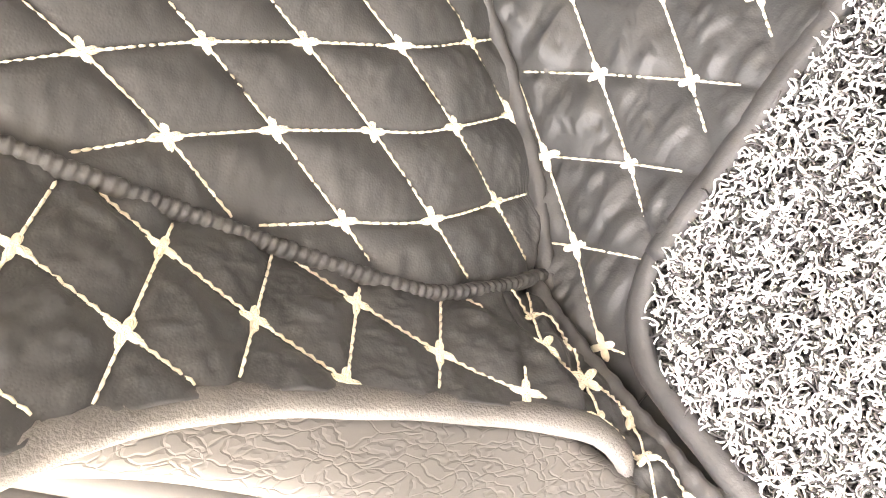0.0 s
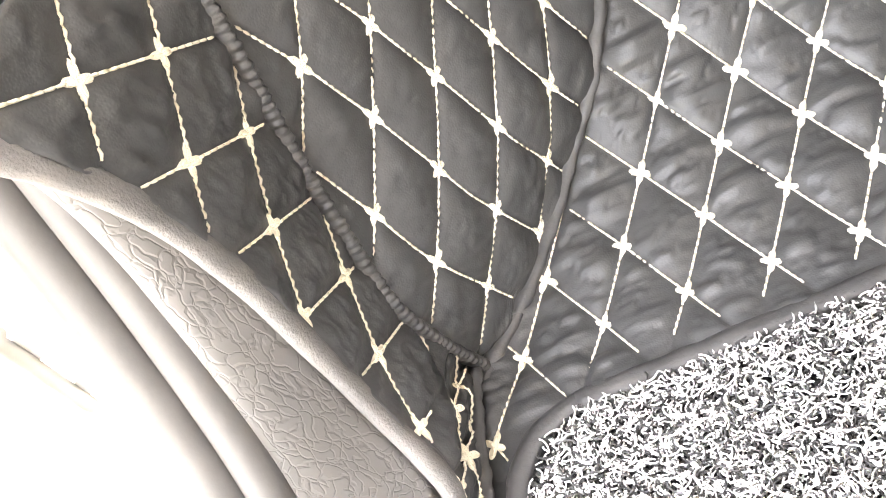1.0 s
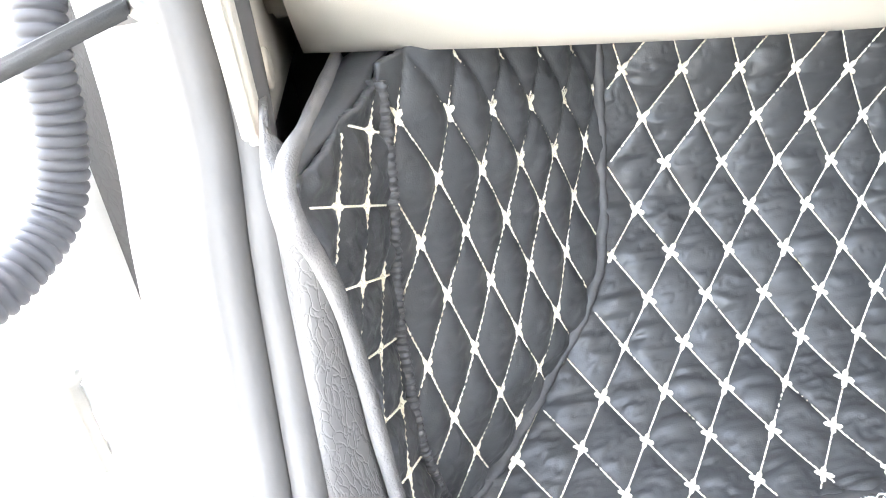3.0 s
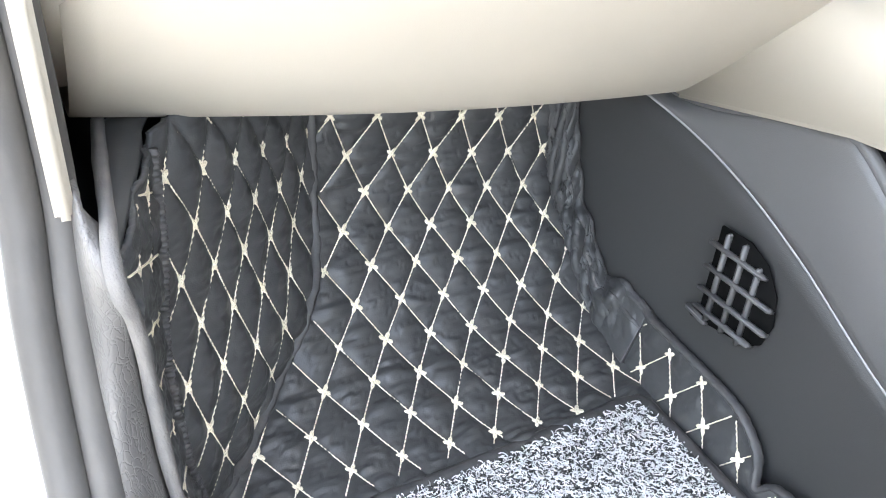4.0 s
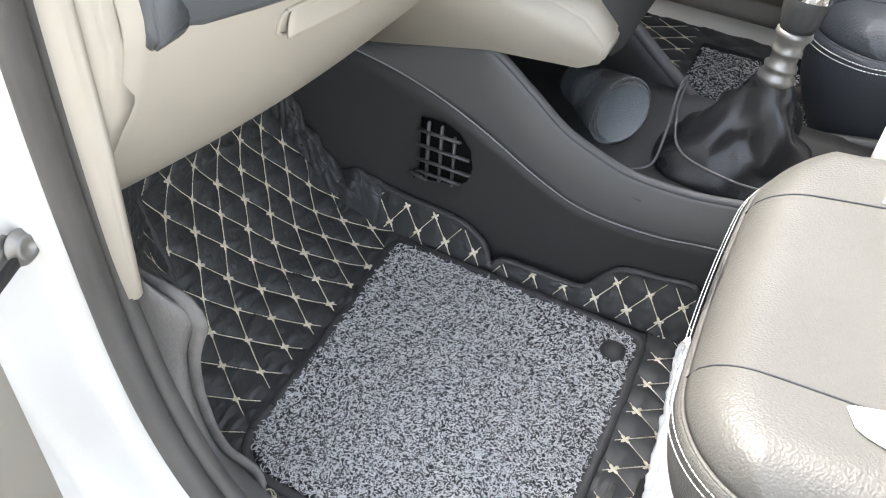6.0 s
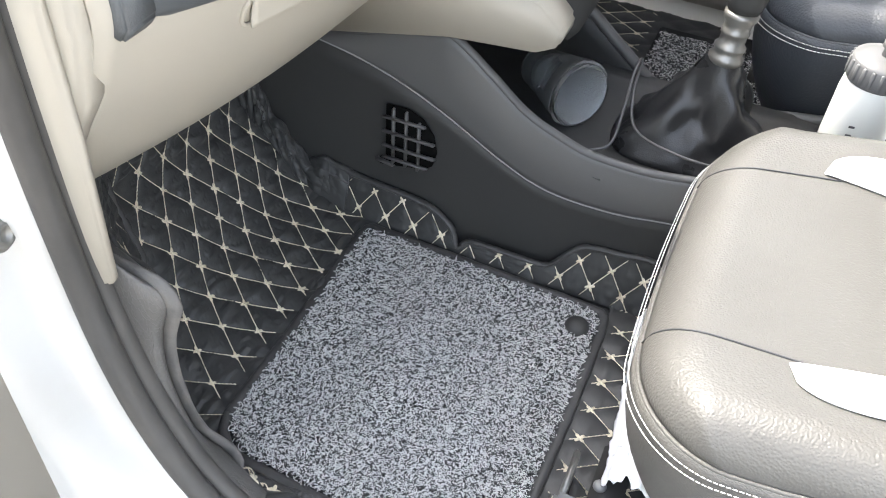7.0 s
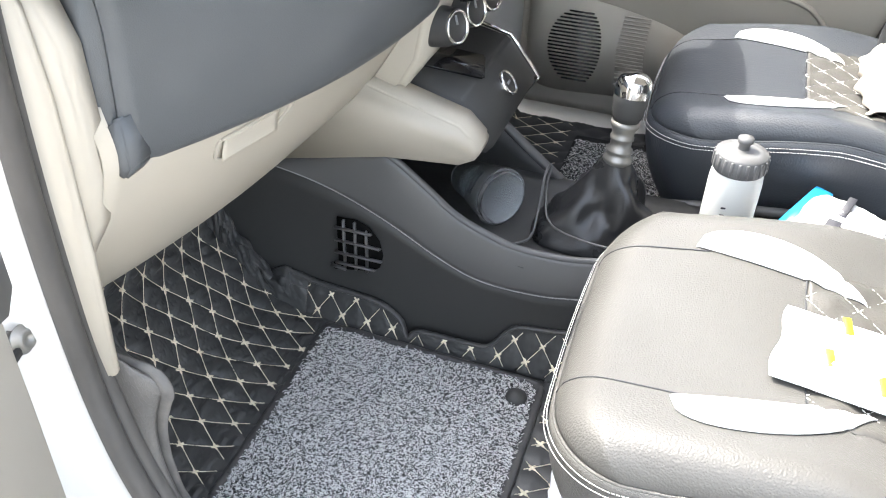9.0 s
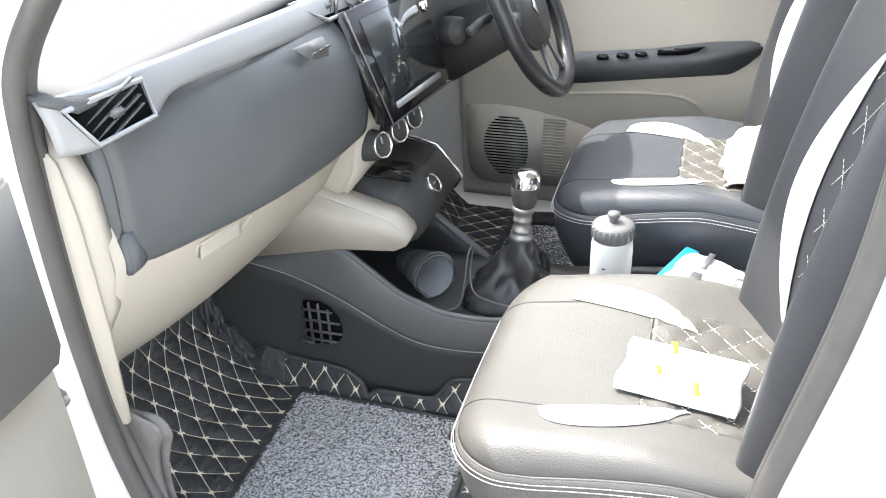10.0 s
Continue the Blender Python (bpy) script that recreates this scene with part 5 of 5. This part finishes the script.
# cloth on the driver's seat
cloth = thing("cloth", (0.95, -0.86, 0.35), "crumpled cream cotton cloth on the driver seat", "cloth")
cg = []
for i in range(44):
    row = []
    for j in range(36):
        u, w = i / 43, j / 35
        fall = math.sin(math.pi * min(1, max(0, u))) ** 0.5 * math.sin(math.pi * w) ** 0.5
        h = 0.06 * fall * (0.7 + 0.9 * noise.fractal(Vector((u * 3.5, w * 3.5, 2.0)), 1.0, 2.0, 4))
        row.append((0.84 + 0.25 * u + 0.02 * noise.noise(Vector((w * 6, u * 4, 1))), -0.79 - 0.15 * w + 0.025 * noise.noise(Vector((u * 6, w * 5, 7))), 0.352 + max(0.0, h) + 0.05 * w))
    cg.append(row)
sheet("folds", np.array(cg), 0.003, M_CLOTH, cloth)

# belt buckle
buckle = thing("belt_buckle", (0.78, -0.865, 0.2), "white seat belt buckle with a red button", "seat belt")
part("housing", box_bm((0.035, 0.03, 0.09), pose(0.78, -0.868, 0.232, 12, 0, 0), 0.006), M_BEIGE, buckle)
part("button", box_bm((0.02, 0.02, 0.012), pose(0.78, -0.862, 0.28, 12, 0, 0), 0.003), M_RED, buckle, "red release button")

# ---- driver's footwell ----
dmat = thing("quilted_floor_mat", (1.0, -0.2, -0.012), "black quilted leatherette mat in the driver footwell", "floor mat")


def driver_place(x, s):
    y = np.where(s < 0.32, -0.42 + s, -0.1 + (s - 0.32) * 0.72)
    z = np.where(s < 0.32, 0.0, (s - 0.32) * 0.69)
    return np.stack([x + 0 * s, y, z], -1)


quilt("toe_panel", driver_place, lambda c: 0.18 < c[1] < 0.72 and 0.755 < c[0] < 1.3, np.linspace(0.0, 0.75, 120), lambda s: np.linspace(0.745, 1.31, 100),
      even_lattice((0.8, 0.2), (0.028, 0.04), (-0.028, 0.04)), 0.004, dmat, "black quilted footwell panel")
dcar = thing("carpet_pad", (1.0, -0.4, 0.0), "dark grey looped carpet pad on the driver side", "carpet")
part("pad", box_bm((0.46, 0.26, 0.008), pose(1.0, -0.39, 0.008), 0.003), M_LOOPBASE, dcar)
for pile_name, step, mat_, words in (("dark_pile", 0.005, M_LOOPD, "curly black vinyl loops"), ("pale_pile", 0.0048, M_LOOP, "curly pale grey vinyl loops")):
    loop_pile(pile_name, scattered(0.79, 1.2, -0.5, -0.265, step, loose), 0.014, 0.018, 0.0006, loose, mat_, dcar, words)
button(1.08, -0.43)

# ---- driver's door ----
dd = thing("driver_door", (1.34, -0.5, -0.02), "closed beige driver door with speaker grille and black armrest", "car door")


def door_x(y, z):
    return 1.335 - 0.012 * math.exp(-((z - 0.42) / 0.1) ** 2) + 0.03 * max(0, z - 0.55) + 0.01 * math.sin(2 * y)


yy = lambda z: -0.775 - 0.22 * z
dp = np.array([[(door_x(y, z), y + (yy(z) + 0.775) * (1 if y < -0.5 else 0.0), z) for z in np.linspace(0.03, 0.82, 40)] for y in np.linspace(-0.78, -0.08, 40)])
sheet("door_panel", dp[::-1], 0.03, M_BEIGE, dd, "beige moulded door panel")
rear_edge = np.array([(1.318, yy(z) - 0.012, z) for z in np.linspace(0.03, 0.95, 20)])
tube("door_seal", rear_edge, 0.011, M_RUBBER, dd, "black rubber rear seal", sides=8)
arm = [(-0.36, 0.462), (-0.42, 0.475), (-0.587, 0.49), (-0.72, 0.513), (-0.82, 0.522), (-0.85, 0.515), (-0.853, 0.497), (-0.82, 0.462), (-0.785, 0.437), (-0.6, 0.415), (-0.36, 0.385)]
armo = part("armrest", slab_bm([(1.305, y, z) for y, z in arm], (0.02, 0, 0), 0.006), M_PAD, dd, "black armrest strip")
for k, yk in enumerate((-0.47, -0.52, -0.565)):
    part("switch", box_bm((0.012, 0.03, 0.014), pose(1.3, yk, 0.468 + 0.006 * k, 0, 20, 0), 0.003), M_GLOSS, armo, "black window switch")
part("pull_cup", slab_bm([(1.302, y, z) for y, z in ((-0.605, 0.493), (-0.72, 0.507), (-0.7, 0.492), (-0.67, 0.482), (-0.605, 0.478))], (0.004, 0, 0), 0.001), M_GLOSS, armo, "dark pull handle recess")
crease = spline([(1.316, -0.36, 0.36), (1.316, -0.6, 0.375), (1.316, -0.7, 0.36), (1.318, -0.76, 0.3), (1.32, -0.8, 0.26)], 6)
tube("moulded_crease", crease, 0.006, M_BEIGE, dd, sides=8)
pocket = [(-0.1, 0.31), (-0.2, 0.315), (-0.32, 0.3), (-0.46, 0.26), (-0.5, 0.2), (-0.48, 0.1), (-0.3, 0.085), (-0.17, 0.08), (-0.12, 0.1), (-0.1, 0.16)]
spk = part("speaker_panel", slab_bm([(1.322, y, z) for y, z in spline(pocket + pocket[:1], 5)[:-1]], (-0.012, 0, 0), 0.005), M_BEIGE, dd, "beige speaker and pocket moulding")
for k in range(20):
    z = 0.115 + 0.0088 * k
    half = 0.088 * math.sqrt(max(0.0, 1 - ((z - 0.198) / 0.095) ** 2))
    if half > 0.02:
        part("slot", box_bm((0.003, half * 1.45, 0.0042), pose(1.3095, -0.232 + 0.2 * half, z), 0.001, 1), M_GLOSS, spk, "dark speaker slot")
        part("slat", box_bm((0.004, 0.06 + 0.04 * (0.3 - z), 0.004), pose(1.309, -0.345 - 0.1 * abs(z - 0.2), z + 0.0044), 0.001, 1), M_BEIGE, spk)
bp = np.array([[(1.33 + 0.02 * math.sin(3 * u), -0.93 - 0.22 * z * 0.6 - 0.3 * u, z) for z in np.linspace(-0.02, 1.2, 10)] for u in np.linspace(0, 1, 8)])
tagged(sheet("wall_b_pillar", bp, 0.02, M_BEIGE, None), "beige centre pillar trim behind the driver door", "pillar", kind="structure")
outer = np.array([[(1.4, y, z) for z in np.linspace(-0.3, 0.78, 6)] for y in np.linspace(-2.0, 0.6, 8)])
tagged(sheet("wall_right", outer, 0.02, M_PAINT, None), "white outer side of the car", "car side", kind="structure")

# ---- open passenger door ----
pd = thing("passenger_door", (-0.28, 0.0, 0.0), "open white passenger door with beige inner trim and black armrest", "car door")
dm = frame_m((-0.262, -0.095, 0.0), (-0.966, -0.26, 0), (0, 0, 1))
dw = dm.to_3x3()


def on_door(pts):
    return [dm @ Vector(p) for p in pts]


part("door_shell", slab_bm(on_door([(0.004, -0.14, -0.12), (1.0, -0.14, -0.12), (1.0, -0.14, 0.86), (0.004, -0.14, 0.86)]), dw @ Vector((0, 0.125, 0)), 0.018, 3), M_PAINT, pd, "white painted door shell")
part("inner_trim", slab_bm(on_door([(0.012, -0.018, 0.0), (0.9, -0.018, 0.0), (0.9, -0.018, 0.84), (0.008, -0.018, 0.84), (0.004, -0.018, 0.5), (0.006, -0.018, 0.15)]), dw @ Vector((0, 0.02, 0)), 0.008, 3), M_BEIGE, pd, "beige grained door trim")
part("armrest", slab_bm(on_door([(0.012, 0.004, 0.62), (0.03, 0.004, 0.6), (0.3, 0.004, 0.65), (0.7, 0.004, 0.66), (0.7, 0.004, 0.76), (0.012, 0.004, 0.82)]), dw @ Vector((0, 0.02, 0)), 0.008, 3), M_ARM, pd, "black grained armrest panel")

# check strap, wiring boot and hinge at the front jamb
strap = thing("door_check_strap", (-0.15, 0.07, 0.4), "black door check arm on a zinc bracket with a bolt", "door check")
part("bracket", box_bm((0.034, 0.012, 0.026), pose(-0.158, 0.062, 0.404, 0, 0, 8), 0.004), M_METAL, strap, "zinc bracket")
part("bolt", lathe_bm([(0.0155, 0.0), (0.0155, 0.003), (0.011, 0.006), (0.0105, 0.009), (0.006, 0.009), (0.0055, 0.006), (0.0, 0.006)], frame_m((-0.141, 0.056, 0.405), (0, 0, 1), (0.1, -1, 0.2)), 20), M_METAL, strap, "round bolt head")
part("arm", slab_bm([(-0.155, 0.052, 0.408), (-0.155, 0.052, 0.397), (-0.28, 0.04, 0.362), (-0.28, 0.04, 0.373)], (0.004, -0.006, 0), 0.002), M_BLACKPL, strap, "black check arm")
boot = thing("wiring_boot", (-0.215, 0.1, 0.3), "black corrugated rubber wiring boot between body and door", "wiring boot")
bl = at_length(spline([(-0.218, 0.14, 0.43), (-0.226, 0.115, 0.38), (-0.232, 0.105, 0.325), (-0.246, 0.09, 0.28), (-0.275, 0.05, 0.255), (-0.31, 0.02, 0.25)], 10), 300)
tube("bellows", bl[40:], 0.0142 + 0.0026 * np.abs(np.sin(np.arange(260) * math.pi / 8)) ** 0.6, M_BELLOWS, boot, "dark ribbed bellows", sides=18)
tube("collar", bl[:44], np.linspace(0.0185, 0.0165, 44), M_BELLOWS, boot, "smooth rubber collar", sides=18)
leaf = part("hinge", slab_bm([(-0.2, 0.1, 0.165), (-0.26, 0.085, 0.165), (-0.285, 0.07, 0.15), (-0.285, 0.07, 0.135), (-0.25, 0.088, 0.14), (-0.235, 0.09, 0.13), (-0.25, 0.088, 0.115), (-0.285, 0.07, 0.105), (-0.27, 0.078, 0.095), (-0.2, 0.1, 0.095)], (0.002, -0.006, 0), 0.002), M_PAINT, pd, "white painted steel hinge")
part("pin", lathe_bm([(0.006, 0.0), (0.006, 0.075), (0.009, 0.077), (0.009, 0.083), (0.0, 0.084)], pose(-0.272, 0.068, 0.09), 16), M_METAL, leaf, "steel hinge pin")

# ---- small things under the seat ----
bag = thing("plastic_bag", (0.16, -0.45, 0.0), "crumpled translucent white plastic bag by the seat rail", "plastic bag")
bgm = []
for i in range(70):
    row = []
    for j in range(36):
        u, w = i / 69, j / 35
        c = np.array([0.32 - 0.22 * u, -0.437 - 0.045 * u, 0.03 + 0.05 * math.sin(math.pi * (1 - u) * 0.6)])
        wide = 0.009 + 0.02 * u
        nz = noise.fractal(Vector((u * 6, w * 4, 3)), 1.0, 2.0, 3)
        crush = noise.fractal(Vector((u * 17, w * 11, 8)), 1.0, 2.0, 2)
        row.append((c[0] + 0.008 * nz + 0.003 * crush, c[1] + wide * (w - 0.5) * 2 + 0.003 * crush, c[2] + 0.026 * math.sin(math.pi * w) + (0.012 * nz + 0.005 * crush) * math.sin(math.pi * w)))
    bgm.append(row)
sheet("film", np.array(bgm), 0.0006, M_WHITE, bag)
cover = thing("seat_rail_cover", (0.02, -0.46, 0.0), "grey plastic cover over the end of the seat rail", "rail cover")
part("shell", slab_bm([(x, -0.408, z) for x, z in ((0.07, -0.005), (0.068, 0.038), (0.058, 0.05), (-0.01, 0.05), (-0.03, 0.04), (-0.035, -0.005))], (0, -0.105, 0), 0.006, 3), M_SILVER, cover)
part("rail_tongue", box_bm((0.06, 0.008, 0.05), pose(0.094, -0.416, 0.022), 0.002), M_METAL, cover, "steel rail tongue")
part("lip", box_bm((0.1, 0.004, 0.006), pose(0.015, -0.404, 0.03), 0.0015), M_GREYPL, cover)
part("rivet", lathe_bm([(0.008, 0), (0.008, 0.003), (0.005, 0.006), (0, 0.006)], pose(0.104, -0.452, 0.02), 16), M_SILVER, cover, "round pale rivet")
part("channel", box_bm((0.1, 0.04, 0.02), pose(0.12, -0.462, 0.005), 0.003), M_BLACKPL, cover, "black rail channel")
lower_flap = []
for k, y in enumerate(np.linspace(-0.1, -0.4, 50)):
    rise = 0.016 + 0.012 * math.sin(k * 0.35) * math.exp(-((k - 12) / 14) ** 2) + 0.028 * math.exp(-((k - 8) / 7) ** 2)
    lower_flap.append([(-0.046 - 0.045 * v - 0.006 * math.sin(k * 0.5) * v, y, -0.006 + rise * math.sin(math.pi * 0.62 * v) * 1.1 + 0.003 * noise.noise(Vector((k * 0.4, v * 3, 0)))) for v in np.linspace(0, 1, 14)])
sheet("folded_edge", np.array(lower_flap)[::-1], 0.004, M_QUILT, mat, "folded black leatherette edge along the sill")
gathered("sill_seam", np.array(lower_flap)[:, 1] + np.array([0.002, 0, 0.003]), 0.005, mat, "black ruched seam along the sill")
